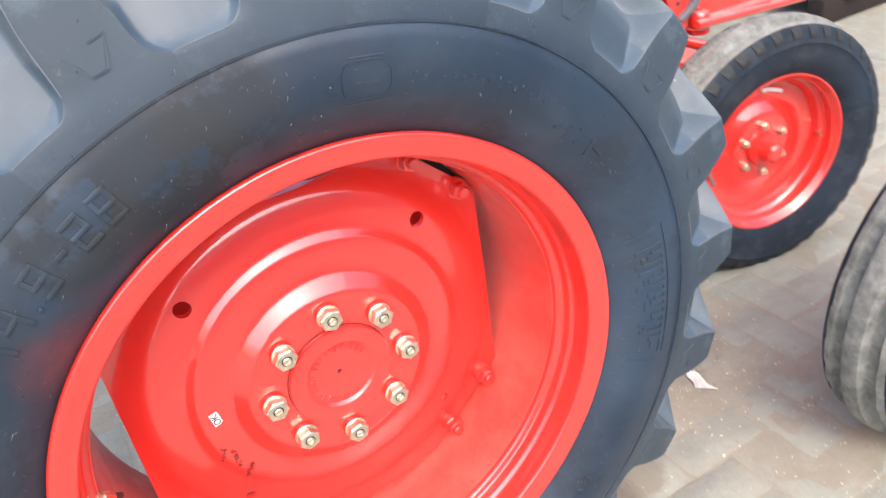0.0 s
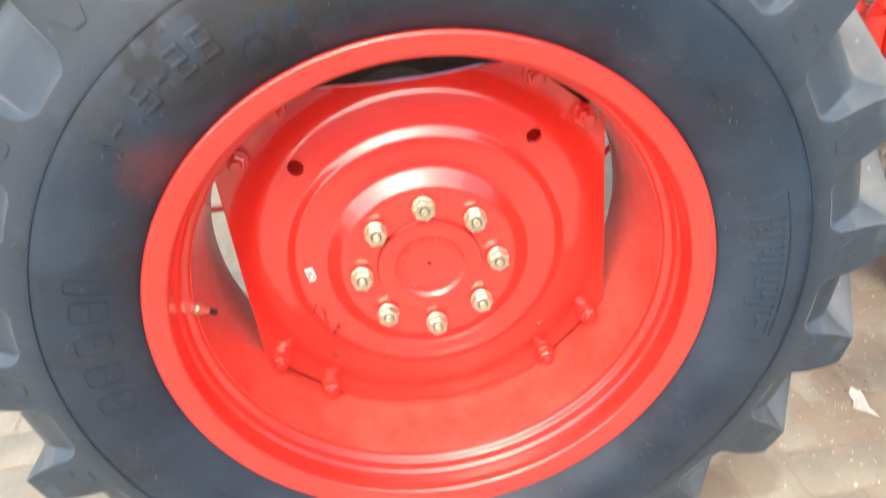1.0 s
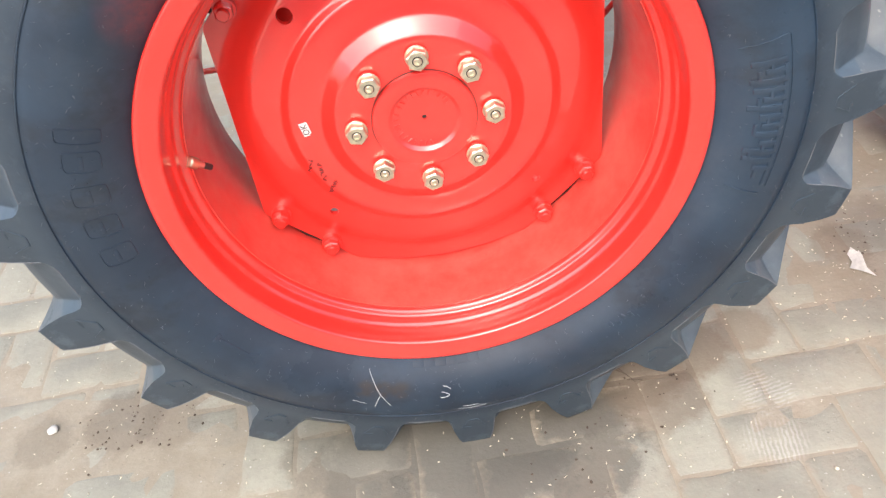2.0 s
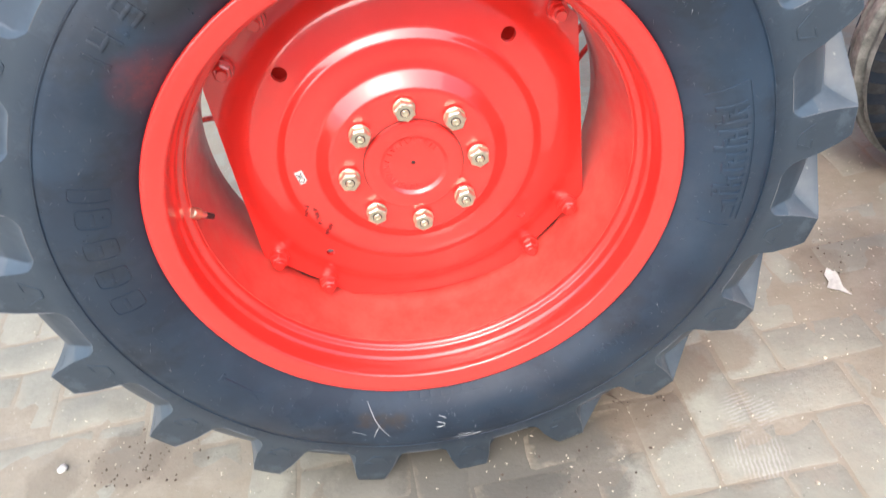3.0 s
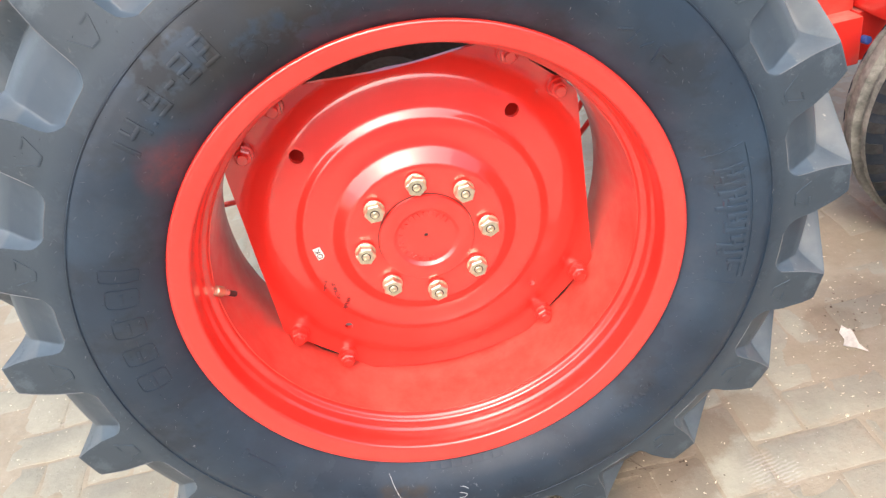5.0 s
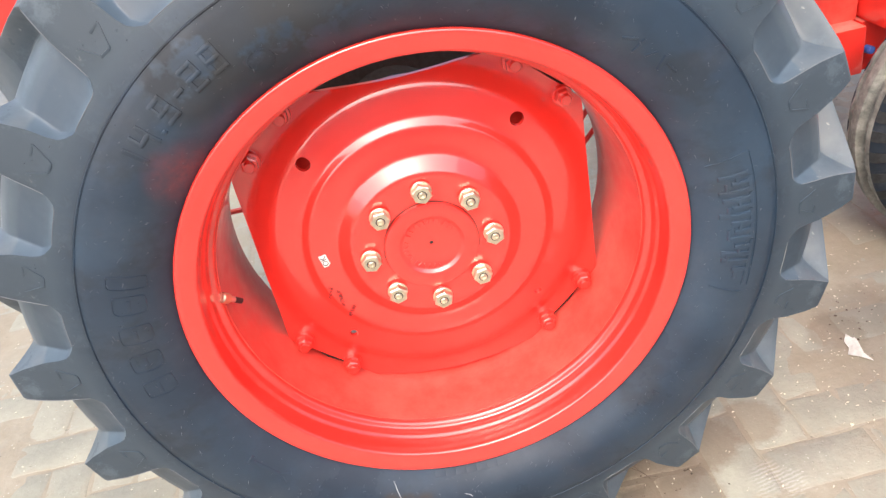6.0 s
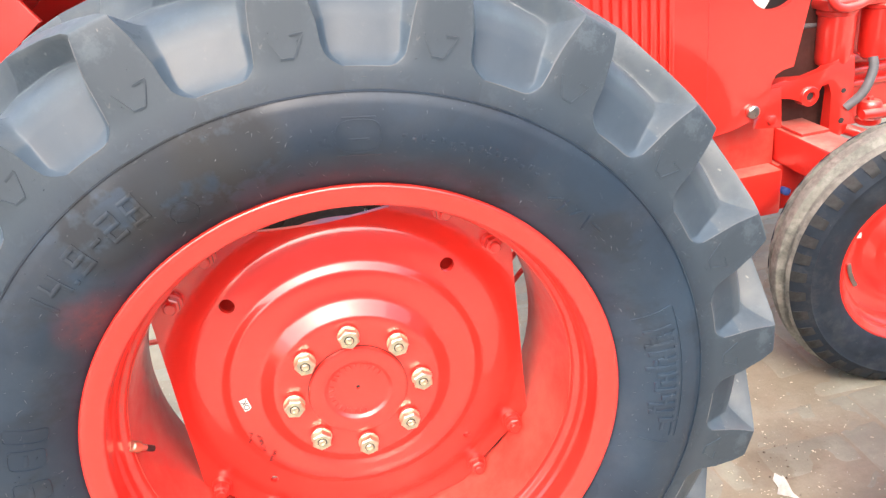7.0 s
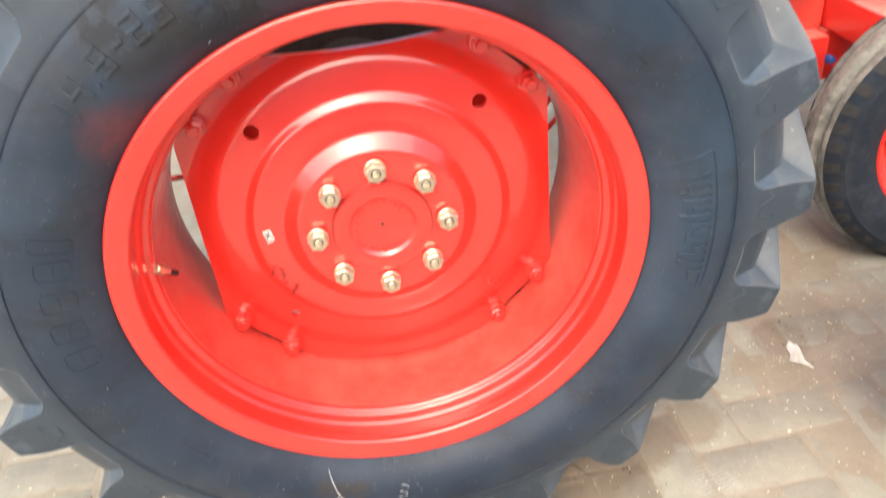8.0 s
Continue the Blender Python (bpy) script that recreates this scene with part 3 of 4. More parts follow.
STROKES = {"a": (0.0, 0.0195, 1, 0), "b": (0.0105, 0.0098, 0, 1), "c": (0.0105, -0.0098, 0, 1), "d": (0.0, -0.0195, 1, 0), "e": (-0.0105, -0.0098, 0, 1), "f": (-0.0105, 0.0098, 0, 1), "g": (0.0, 0.0, 1, 0)}
FIGURES = {"1": "bc", "4": "fgbc", "9": "abcdfg", "2": "abged", "8": "abcdefg"}


def size_marking():
    """Squared moulded figures, each a set of bold raised strokes."""
    for ch, a in zip("14.9-28", (137.6, 133.4, 130.6, 127.6, 123.9, 120.6, 116.6)):
        b = bmesh.new()
        if ch == ".":
            box(b, (-0.0035, 0.0035), (-0.0230, -0.0160), (-0.004, 0.0013), 0.0006)
        elif ch == "-":
            box(b, (-0.0090, 0.0090), (-0.0035, 0.0035), (-0.004, 0.0013), 0.0006)
        for key in FIGURES.get(ch, ""):
            x, y, across, along = STROKES[key]
            w, h = 0.0036 + 0.0100 * across, 0.0036 + 0.0094 * along
            lift = 0.0013 if across else 0.0012
            box(b, (x - w, x + w), (y - h, y + h), (-0.004, lift), 0.0006)
        b.transform(Matrix.Diagonal((0.80, 0.76, 1, 1)))
        part("letter", on_side(finish(b, MARK, 30, "letter"), 0.460, a, 0.0, 0.0003), MARK, tyre)


size_marking()


def side_bars(name, items, label="", lift=0.0013):
    """Raised plain bars on the outer sidewall: (radius, angle, width along, height outward, turn)."""
    for r, a, w, h, turn in items:
        b = bmesh.new()
        box(b, (-w / 2, w / 2), (-h / 2, h / 2), (-0.004, 0.0002), 0.0006)
        part(name, on_side(finish(b, MARK, 30, name), r, a, turn, lift), MARK, tyre, label)


def side_ring(name, r, a, rx, ry, w=0.0016, n=28, power=2.0):
    """A raised outline on the outer sidewall: an ellipse, or squarer with a higher power."""
    b = bmesh.new()
    inner, outer, low = [], [], []
    for i in range(n):
        t = 2 * math.pi * i / n
        c, s = math.cos(t), math.sin(t)
        x = math.copysign(abs(c) ** (2 / power), c)
        y = math.copysign(abs(s) ** (2 / power), s)
        outer.append((b.verts.new((x * (rx + w), y * (ry + w), 0.0001)), b.verts.new((x * (rx + w), y * (ry + w), -0.003))))
        inner.append((b.verts.new((x * (rx - w), y * (ry - w), 0.0001)), b.verts.new((x * (rx - w), y * (ry - w), -0.003))))
    for i in range(n):
        j = (i + 1) % n
        b.faces.new((outer[i][0], outer[j][0], inner[j][0], inner[i][0]))
        b.faces.new((outer[i][1], outer[j][1], outer[j][0], outer[i][0]))
        b.faces.new((inner[i][0], inner[j][0], inner[j][1], inner[i][1]))
    part(name, on_side(finish(b, MARK, 30, name), r, a, 0.0, 0.0010), MARK, tyre)


# maker's word on the rear side of the tyre, as plain bars
for a in (-175.0, 178.7, 172.3, 165.7):
    side_ring("maker_mark", 0.440, a, 0.0150, 0.0220, 0.0009, 28, 5.0)
side_bars("maker_mark", [(0.440, a, 0.018, 0.006, 0) for a in (-175.0, 178.7, 172.3, 165.7)], "", 0.0004)
side_ring("maker_mark", 0.441, 160.9, 0.010, 0.026, 0.0007, 24, 7.0)
# framed word facing forward, as plain upright strokes on a base line
side_bars("frame_mark", [(0.440, 15.4, 0.0026, 0.060, 4), (0.440, -14.6, 0.0026, 0.050, -4)] + [(0.4715, 14.0 - 2.6 * i, 0.0215, 0.0016, 0) for i in range(11)])
side_bars("word_mark", [(0.4635 - h / 2, 11.5 - 1.75 * i, 0.0082, h, 0) for i, h in enumerate((0.042, 0.026, 0.044, 0.040, 0.028, 0.046, 0.030, 0.026, 0.032, 0.024, 0.042, 0.040, 0.024))], "", 0.0016)
side_bars("word_mark", [(0.4635, 9.0 - 3.4 * i, 0.027, 0.0056, 0) for i in range(7)] + [(0.446, 10.6 - 5.25 * i, 0.020, 0.0050, 0) for i in range(5)] + [(0.431, 8.9 - 5.25 * i, 0.018, 0.0046, 0) for i in range(4)], "", 0.0015)
side_ring("maker_emblem", 0.453, 82.3, 0.027, 0.020, 0.0009, 28, 3.0)
side_bars("maker_emblem", [(0.450, 82.3, 0.024, 0.003, 0), (0.476, 82.3, 0.040, 0.002, 0), (0.430, 82.3, 0.052, 0.002, 0)], "", 0.0004)
side_ring("round_mark", 0.424, 111.3, 0.0165, 0.0165, 0.001)
side_bars("small_print", [(0.455 - 0.004 * (i % 2), 75.5 - 1.5 * i, 0.006, 0.004 + 0.002 * (i % 3), 0) for i in range(16)], "", 0.0003)
side_bars("word_mark", [(0.436, 47.6, 0.020, 0.004, 30), (0.434, 45.4, 0.004, 0.024, 0), (0.436, 42.6, 0.018, 0.004, 60), (0.436, 40.0, 0.004, 0.024, 20), (0.440, 38.0, 0.018, 0.004, 0)])
side_bars("turning_arrow", [(0.428, -143.6, 0.066, 0.007, 0), (0.432, -139.2, 0.020, 0.005, -28), (0.424, -139.2, 0.020, 0.005, 28), (0.428, -148.0, 0.006, 0.015, 0)])
side_bars("small_print", [(0.426 + 0.004 * (i % 2), -55.0 + 1.6 * i, 0.006, 0.010, 15 * (i % 3)) for i in range(8)])
side_bars("balance_label", [(0.3940, -93.0 + 2.7 * i, 0.0186, 0.0135, 0) for i in range(-3, 4)], "", 0.0001)

# chalk marks near the ground
for stroke in (((0.402, -112.9), (0.420, -111.4), (0.442, -109.4), (0.468, -106.7)), ((0.440, -109.3), (0.456, -109.7), (0.472, -109.9)), ((0.429, -95.6), (0.431, -94.6), (0.436, -93.9)),
               ((0.440, -96.0), (0.446, -94.4), (0.452, -94.8), (0.453, -96.2)), ((0.487, -91.6), (0.489, -89.6), (0.486, -88.4)), ((0.494, -92.6), (0.497, -90.0), (0.494, -86.9)), ((0.459, -115.0), (0.462, -113.2), (0.465, -111.8))):
    faint = stroke[0][1] < -114 or stroke[0][0] > 0.48
    tube([polar(r, a, side_y(r) - 0.0003) for r, a in stroke], 0.0003 if faint else 0.0005, CHALK, "chalk_mark", tyre, "white chalk stroke", 6)

# thin moulding hairs all over the side and the lug ends
rng = random.Random(4)
bm = bmesh.new()
for _ in range(700):
    r, a = rng.uniform(0.395, 0.53), rng.uniform(0, 360)
    p = Vector(polar(r, a, side_y(r)))
    d = Vector((rng.uniform(-0.7, 0.7), -0.6, rng.uniform(-0.7, 0.7))).normalized() * rng.uniform(0.003, 0.008)
    side = d.cross(Vector((0.3, 0.2, 0.9))).normalized() * 0.00035
    up = d.cross(side).normalized() * 0.00035
    tri = [bm.verts.new(p + o) for o in (side, -side, up)]
    tip = bm.verts.new(p + d)
    for i in range(3):
        bm.faces.new((tri[i], tri[(i + 1) % 3], tip))
pips = bmesh.new()
for k in range(20):
    for _ in range(4):
        r, a = rng.uniform(0.536, 0.590), LUG_AT + PITCH * k + rng.uniform(-4.0, 3.6)
        p = Vector(polar(r, a, -0.1172 + (r - 0.542) * 0.18))
        cyl(pips, p, p + Vector((rng.uniform(-0.002, 0.002), -0.002, rng.uniform(-0.002, 0.002))), 0.00045, 5)
for _ in range(160):
    r, a = rng.uniform(0.40, 0.53), rng.uniform(0, 360)
    p = Vector(polar(r, a, side_y(r) + 0.0005))
    cyl(pips, p, p + Vector((0, -0.002, 0)), 0.0006, 5)
tagged(part("rubber_pips", pips, MARK, tyre, "small dark moulding stubs"), kind="stuff")
hairs = part("rubber_hairs", bm, HAIR, tyre, "thin pale rubber moulding hairs")
tagged(hairs, kind="stuff")

# rim
RIM = [(0.3812, -0.0890), (0.3832, -0.0935), (0.3842, -0.0980), (0.3840, -0.1010), (0.3826, -0.1030), (0.3800, -0.1038), (0.3740, -0.1024), (0.3640, -0.0990), (0.3568, -0.0966), (0.3542, -0.0954), (0.3526, -0.0932), (0.3519, -0.0895), (0.3514, -0.0780),
       (0.3508, -0.0650), (0.3502, -0.0618), (0.3488, -0.0594), (0.3470, -0.0574), (0.3458, -0.0550), (0.3452, -0.0515), (0.3446, -0.0455), (0.3436, -0.0430), (0.3412, -0.0412), (0.3378, -0.0396), (0.3356, -0.0372), (0.3344, -0.0330), (0.3272, 0.0850)]
FAR_RIM = [(0.3266, 0.1080), (0.3272, 0.1320), (0.3295, 0.1620), (0.3350, 0.1960), (0.3420, 0.2030), (0.3640, 0.2080), (0.3780, 0.2180), (0.3815, 0.2160)]
outer = [(0.3690, 0.2030), (0.3420, 0.1960), (0.3370, 0.1600), (0.3335, 0.1080), (0.3340, 0.0850), (0.3400, 0.0400), (0.3480, 0.0120), (0.3540, -0.0080), (0.3590, -0.0200), (0.3630, -0.0340), (0.3630, -0.0600), (0.3690, -0.0700), (0.3750, -0.0880)]
rim_profile = RIM + FAR_RIM
rim = part("rim", revolve(bmesh.new(), rim_profile + outer, 160, closed=True), RED, rear_wheel, "glossy red steel rim with stepped flange", 40)
barrel = [(0.3329, -0.0300), (0.3266, 0.0850), (0.3260, 0.1080), (0.3266, 0.1320), (0.3289, 0.1620), (0.3335, 0.1900)]
part("rim_barrel", revolve(bmesh.new(), barrel + [(r + 0.003, y) for r, y in barrel[::-1]], 160, closed=True), RED_DULL, rim, "dull dusty red inside of the rim", 40)

# valve on the rim
VALVE = Vector((-0.3320, -0.0335, 0.0270))
inward = Vector((0.017, 0.025, -0.029)).normalized()
bm = bmesh.new()
cyl(bm, VALVE - inward * 0.004, VALVE + inward * 0.014, 0.0085, 16, bevel=0.002)
part("valve", bm, BRASS, rim, "brass tyre valve")
part("valve_stem", cyl(bmesh.new(), VALVE + inward * 0.012, VALVE + inward * 0.026, 0.0050, 14), STEEL, rim, "pale metal valve stem")
part("valve_cap", cyl(bmesh.new(), VALVE + inward * 0.024, VALVE + inward * 0.044, 0.0048, 14, bevel=0.001), BLACK, rim, "black plastic valve cap")

# brackets that carry the disc, near-black to paint the shaded gap at its corners
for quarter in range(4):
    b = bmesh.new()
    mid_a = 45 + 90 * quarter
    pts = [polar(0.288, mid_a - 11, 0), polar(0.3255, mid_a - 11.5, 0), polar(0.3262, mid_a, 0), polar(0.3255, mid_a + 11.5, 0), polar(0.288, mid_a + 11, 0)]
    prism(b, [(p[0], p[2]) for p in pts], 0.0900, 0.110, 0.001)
    part("rim_bracket", b, SHADE_BLACK, rim, "bracket behind the wheel centre, blackened as gap shade")

# disc: a stepped dish cut to a square with chamfered corners
DISH = [(0.0, 0.034), (0.070, 0.034), (0.076, 0.022), (0.120, 0.022), (0.1265, 0.0223), (0.1300, 0.0236), (0.1330, 0.0256), (0.1400, 0.0306), (0.1480, 0.0362), (0.1510, 0.0380), (0.1550, 0.0392), (0.170, 0.0408), (0.184, 0.0422),
        (0.1935, 0.0433), (0.1970, 0.0442), (0.1995, 0.0458), (0.2055, 0.0500), (0.2085, 0.0516), (0.2125, 0.0525), (0.228, 0.0546), (0.248, 0.0576), (0.256, 0.0598), (0.263, 0.0636), (0.271, 0.0696), (0.279, 0.0752),
        (0.287, 0.0790), (0.300, 0.0805), (0.345, 0.0805)]
CORNER = [(0.2830, 0.0), (0.2835, 0.150), (0.2830, 0.164), (0.2690, 0.1790), (0.1880, 0.2530), (0.1740, 0.2690), (0.150, 0.2720), (0.075, 0.2695), (0.0, 0.2690)]
OUTLINE = []
for sx, sz, seq in ((1, 1, CORNER), (-1, 1, CORNER[::-1]), (-1, -1, CORNER), (1, -1, CORNER[::-1])):
    OUTLINE += [(sx * x, sz * ({0.2720: 0.2915, 0.2695: 0.3105, 0.2690: 0.3180}.get(z, z) if sz < 0 and x < 0.16 else z)) for x, z in seq[:-1]]


def edge_radius(a):
    d = Vector((math.cos(a), math.sin(a)))
    for (x0, z0), (x1, z1) in zip(OUTLINE, OUTLINE[1:] + OUTLINE[:1]):
        ex, ez = x1 - x0, z1 - z0
        det = d.x * ez - d.y * ex
        if abs(det) > 1e-9:
            r = (x0 * ez - z0 * ex) / det
            s = (x0 * d.y - z0 * d.x) / det
            if r > 0 and -1e-6 <= s <= 1 + 1e-6:
                return r
    return 0.28


def dish_y(r):
    for (r0, y0), (r1, y1) in zip(DISH, DISH[1:]):
        if r0 <= r <= r1:
            return y0 + (y1 - y0) * (r - r0) / (r1 - r0)
    return DISH[-1][1]


def disc_solid():
    b = bmesh.new()
    n = 288
    radii = [r for r, _ in DISH[1:]]
    faces = []
    for thick in (0.0, 0.009):
        rows = []
        for r in radii:
            row = []
            for i in range(n):
                a = 2 * math.pi * (i + 0.5) / n
                rr = min(r, edge_radius(a))
                row.append(b.verts.new((rr * math.cos(a), dish_y(rr) + thick, rr * math.sin(a))))
            rows.append(row)
        c = b.verts.new((0, DISH[0][1] + thick, 0))
        for i in range(n):
            b.faces.new((c, rows[0][i], rows[0][(i + 1) % n]))
        for p, s in zip(rows, rows[1:]):
            for i in range(n):
                j = (i + 1) % n
                b.faces.new((p[i], p[j], s[j], s[i]))
        faces.append(rows[-1])
    for i in range(n):
        j = (i + 1) % n
        b.faces.new((faces[0][i], faces[0][j], faces[1][j], faces[1][i]))
    bmesh.ops.remove_doubles(b, verts=b.verts, dist=0.00002)
    return b


HOLES = [(0.239, 134.0, 0.0115), (0.239, 44.0, 0.0115), (0.235, -135.5, 0.0072), (0.236, -45.0, 0.0068)]
cutters = bmesh.new()
for r, a, rad in HOLES:
    p = Vector(polar(r, a, 0))
    cyl(cutters, p + Vector((0, 0.02, 0)), p + Vector((0, 0.12 if rad > 0.007 else dish_y(r) + 0.0085, 0)), rad, 24)
disc_mesh = cut(disc_solid(), cutters)
disc_mesh.materials.clear()
disc_mesh.materials.append(RED)
disc_mesh.shade_smooth()
disc_mesh.set_sharp_from_angle(angle=radians(28))
wheel_disc = part("wheel_disc", disc_mesh, RED, rear_wheel, "glossy red dished steel wheel centre")

# eight yellow zinc nuts on their studs
b = bmesh.new()
hexagon(b, (0, 0), 0.0162, 0.0012, 0.0138, 0.0, 0.0016)
revolve(b, [(0.0074, 0.0013), (0.0078, 0.0002), (0.0128, 0.0002), (0.0137, 0.0014)], 28)
revolve(b, [(0.0, 0.0138), (0.0160, 0.0138), (0.0168, 0.0146), (0.0168, 0.0168), (0.0, 0.0168)], 28)
NUT = finish(b, ZINC, 30, "lug_nut")
# dark disc that paints the shaded gap between nut and stud
STUD_WELL = finish(revolve(bmesh.new(), [(0.0, 0.0009), (0.0074, 0.0009), (0.0074, 0.0030), (0.0, 0.0030)], 24), DARK, 30, "stud_well")
STUD_END = finish(revolve(bmesh.new(), [(0.0, -0.0008), (0.0024, -0.0010), (0.0030, -0.0022), (0.0050, -0.0022), (0.0060, -0.0010), (0.0060, 0.0020), (0.0, 0.0020)], 24), ZINC, 30, "stud_end")
NUT_SEAT = finish(revolve(bmesh.new(), [(0.0, 0.0168), (0.0140, 0.0168), (0.0146, 0.0176), (0.0150, 0.0232), (0.0, 0.0232)], 28), RED, 30, "nut_seat")
for k in range(8):
    x, _, z = polar(0.1016, 89.4 - 45 * k, 0)
    nut = part("lug_nut", NUT, ZINC, wheel_disc, "yellow zinc-plated wheel nut")
    nut.matrix_basis = pose(x, 0, z, 0, rng.uniform(0, 60), 0)
    part("stud_well", STUD_WELL, DARK, nut, "dark disc painting the shaded gap round the stud")
    part("stud_end", STUD_END, ZINC, nut, "yellow zinc stud end")
    part("nut_seat", NUT_SEAT, RED, nut, "red painted seat")

# painted clamp bolts at the corners
b = bmesh.new()
hexagon(b, (0, 0), 0.0138, 0.058, 0.070, 0.0, 0.002)
revolve(b, [(0.0, 0.050), (0.0078, 0.050), (0.0088, 0.0515), (0.0088, 0.060), (0.0, 0.060)], 16)
revolve(b, [(0.0, 0.070), (0.0160, 0.070), (0.0165, 0.0715), (0.0165, 0.0805), (0.0, 0.0805)], 20)
revolve(b, [(0.0, 0.0885), (0.0085, 0.0885), (0.0085, 0.118), (0.0, 0.118)], 14)
CLAMP = finish(b, RED, 30, "clamp_bolt")
for a in (35.5, 54.3, 125.7, 142.5, -35.0, -54.3, -127.7, -146.6):
    x, _, z = polar(0.3085, a, 0)
    bolt = part("clamp_bolt", CLAMP, RED, wheel_disc)
    bolt.matrix_basis = pose(x, 0, z, 0, rng.uniform(0, 60), 0)

# hub cap with a centre hole and unreadable cast lettering
cap_solid = revolve(bmesh.new(), [(0.0, 0.0262), (0.012, 0.0258), (0.030, 0.0236), (0.046, 0.0212), (0.0495, 0.0196), (0.0520, 0.0165), (0.0545, 0.0152), (0.0735, 0.0142), (0.0765, 0.0155), (0.0778, 0.0180), (0.0778, 0.0230),
                                  (0.068, 0.0300), (0.0, 0.0320)], 96)
cap_mesh = cut(cap_solid, cyl(bmesh.new(), (0, 0.005, 0), (0, 0.0310, 0), 0.0036, 16))
cap_mesh.materials.clear()
cap_mesh.materials.append(RED)
cap_mesh.shade_smooth()
cap_mesh.set_sharp_from_angle(angle=radians(30))
part("hub_cap", cap_mesh, RED, wheel_disc, "round red hub cap with worn cast lettering")
part("cap_pin", cyl(bmesh.new(), (0, 0.0285, 0), (0, 0.0305, 0), 0.0032, 14), DARK, wheel_disc)
part("cap_seam", revolve(bmesh.new(), [(0.0779, 0.0206), (0.0787, 0.0206), (0.0787, 0.0235), (0.0779, 0.0235)], 72, closed=True), DARK, wheel_disc)
for i in range(22):
    a = -150 + 11.5 * i + (6 if i > 10 else 0)
    b = box(bmesh.new(), (-0.0011, 0.0011), (0.0196, 0.0235), (-0.0042, 0.0042), 0.0004)
    stroke = part("cast_stroke", b, RED, wheel_disc)
    stroke.matrix_basis = pose(0, 0, 0, 0, -a - 90, 0) @ pose(0, 0, 0.0425, 0, 18 * (i % 3 - 1), 0)

# label and hand-written strokes
label_at = pose(-0.1765, dish_y(0.1765) - 0.0010, 0.0035, 0, -100, 0) @ pose(0, 0, 0, 0, 0, -6)
sticker = part("inspection_sticker", box(bmesh.new(), (-0.0120, 0.0120), (-0.0006, 0.0006), (-0.0062, 0.0062)), WHITE, wheel_disc, "small white inspection sticker reading OK")
sticker.matrix_basis = label_at
me = letters("OK", 0.0135, 0.0002)
me.materials.append(BLACK)
word = part("sticker_word", me, BLACK, wheel_disc, "black letters")
word.matrix_basis = label_at @ pose(0, -0.0010, 0, 90, 0, 0)
for (x0, z0), (x1, z1) in (((-0.181, -0.050), (-0.188, -0.076)), ((-0.170, -0.059), (-0.168, -0.092)), ((-0.152, -0.097), (-0.164, -0.118))):
    for i in range(8):
        t = (i + 0.5) / 8
        x, z = x0 + (x1 - x0) * t, z0 + (z1 - z0) * t
        y = dish_y(math.hypot(x, z)) - 0.0009
        pts = [(x + rng.uniform(-0.0042, 0.0042), y, z + rng.uniform(-0.0035, 0.0035)) for _ in range(4)]
        tube(pts, 0.00065, INK, "pen_stroke", wheel_disc, n=5)

# ---- tractor that the rear wheel belongs to: only its fender, axle and a few rods show ----
tractor = thing("tractor", "red tractor rear with dark axle casing behind the wheel", "tractor", pose(0, 0, 0))
b = bmesh.new()
revolve(b, [(0.0, 0.11), (0.055, 0.11), (0.060, 0.12), (0.075, 0.16), (0.085, 0.40), (0.12, 0.60), (0.14, 0.64), (0.0, 0.64)], 32)
axle = part("axle_casing", b, SHADE_BLACK, tractor, "dark cast axle casing")
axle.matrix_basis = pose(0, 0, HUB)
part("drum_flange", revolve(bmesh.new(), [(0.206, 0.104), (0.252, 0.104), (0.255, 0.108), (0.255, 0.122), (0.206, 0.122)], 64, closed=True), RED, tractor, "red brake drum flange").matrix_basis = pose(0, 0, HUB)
# casing whose near-black colour includes the shade behind the wheel
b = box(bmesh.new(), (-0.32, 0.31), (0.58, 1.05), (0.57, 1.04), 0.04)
casing = part("gearbox_casing", b, SHADE_BLACK, tractor, "dark shaded gearbox casing")
for x in (0.070, 0.088):
    b = hexagon(bmesh.new(), (x, 0.700), 0.008, 0.566, 0.582, 10, 0.001)
    part("casing_bolt", b, STEEL, casing)
b = bmesh.new()
rows = []
for i in range(25):
    a = 96 + 3 * i
    row = []
    for r, y in ((0.735, 0.30), (0.748, 0.292), (0.760, 0.30), (0.760, 0.66), (0.735, 0.66)):
        row.append(b.verts.new(polar(r, a, y)))
    rows.append(row)
for p, q in zip(rows, rows[1:]):
    for j in range(5):
        b.faces.new((p[j], p[(j + 1) % 5], q[(j + 1) % 5], q[j]))
b.faces.new(rows[0])
b.faces.new(rows[-1][::-1])
fender = part("fender", b, RED, tractor, "red sheet-steel fender")
fender.matrix_basis = pose(0, 0, HUB)
b = bmesh.new()
arc = [polar(0.752, 94 + 3 * i, 0) for i in range(26)] + [polar(0.20, 169 - 15 * i, 0) for i in range(6)]
prism(b, [(p[0], p[2]) for p in arc], 0.655, 0.667)
lip = bmesh.new()
arc = [polar(0.760, 121 + 3 * i, 0) for i in range(16)] + [polar(0.682, 166 - 3 * i, 0) for i in range(16)]
prism(lip, [(p[0], p[2]) for p in arc], 0.288, 0.299, 0.002)
part("fender_lip", lip, RED, tractor).matrix_basis = pose(0, 0, HUB)
inner = part("fender_plate", b, RED, tractor, "red inner fender plate")
inner.matrix_basis = pose(0, 0, HUB)
tube([(-0.95, 0.45, 0.565), (-0.25, 0.45, 0.557)], 0.006, RED, "lift_link", tractor, "thin red rod")
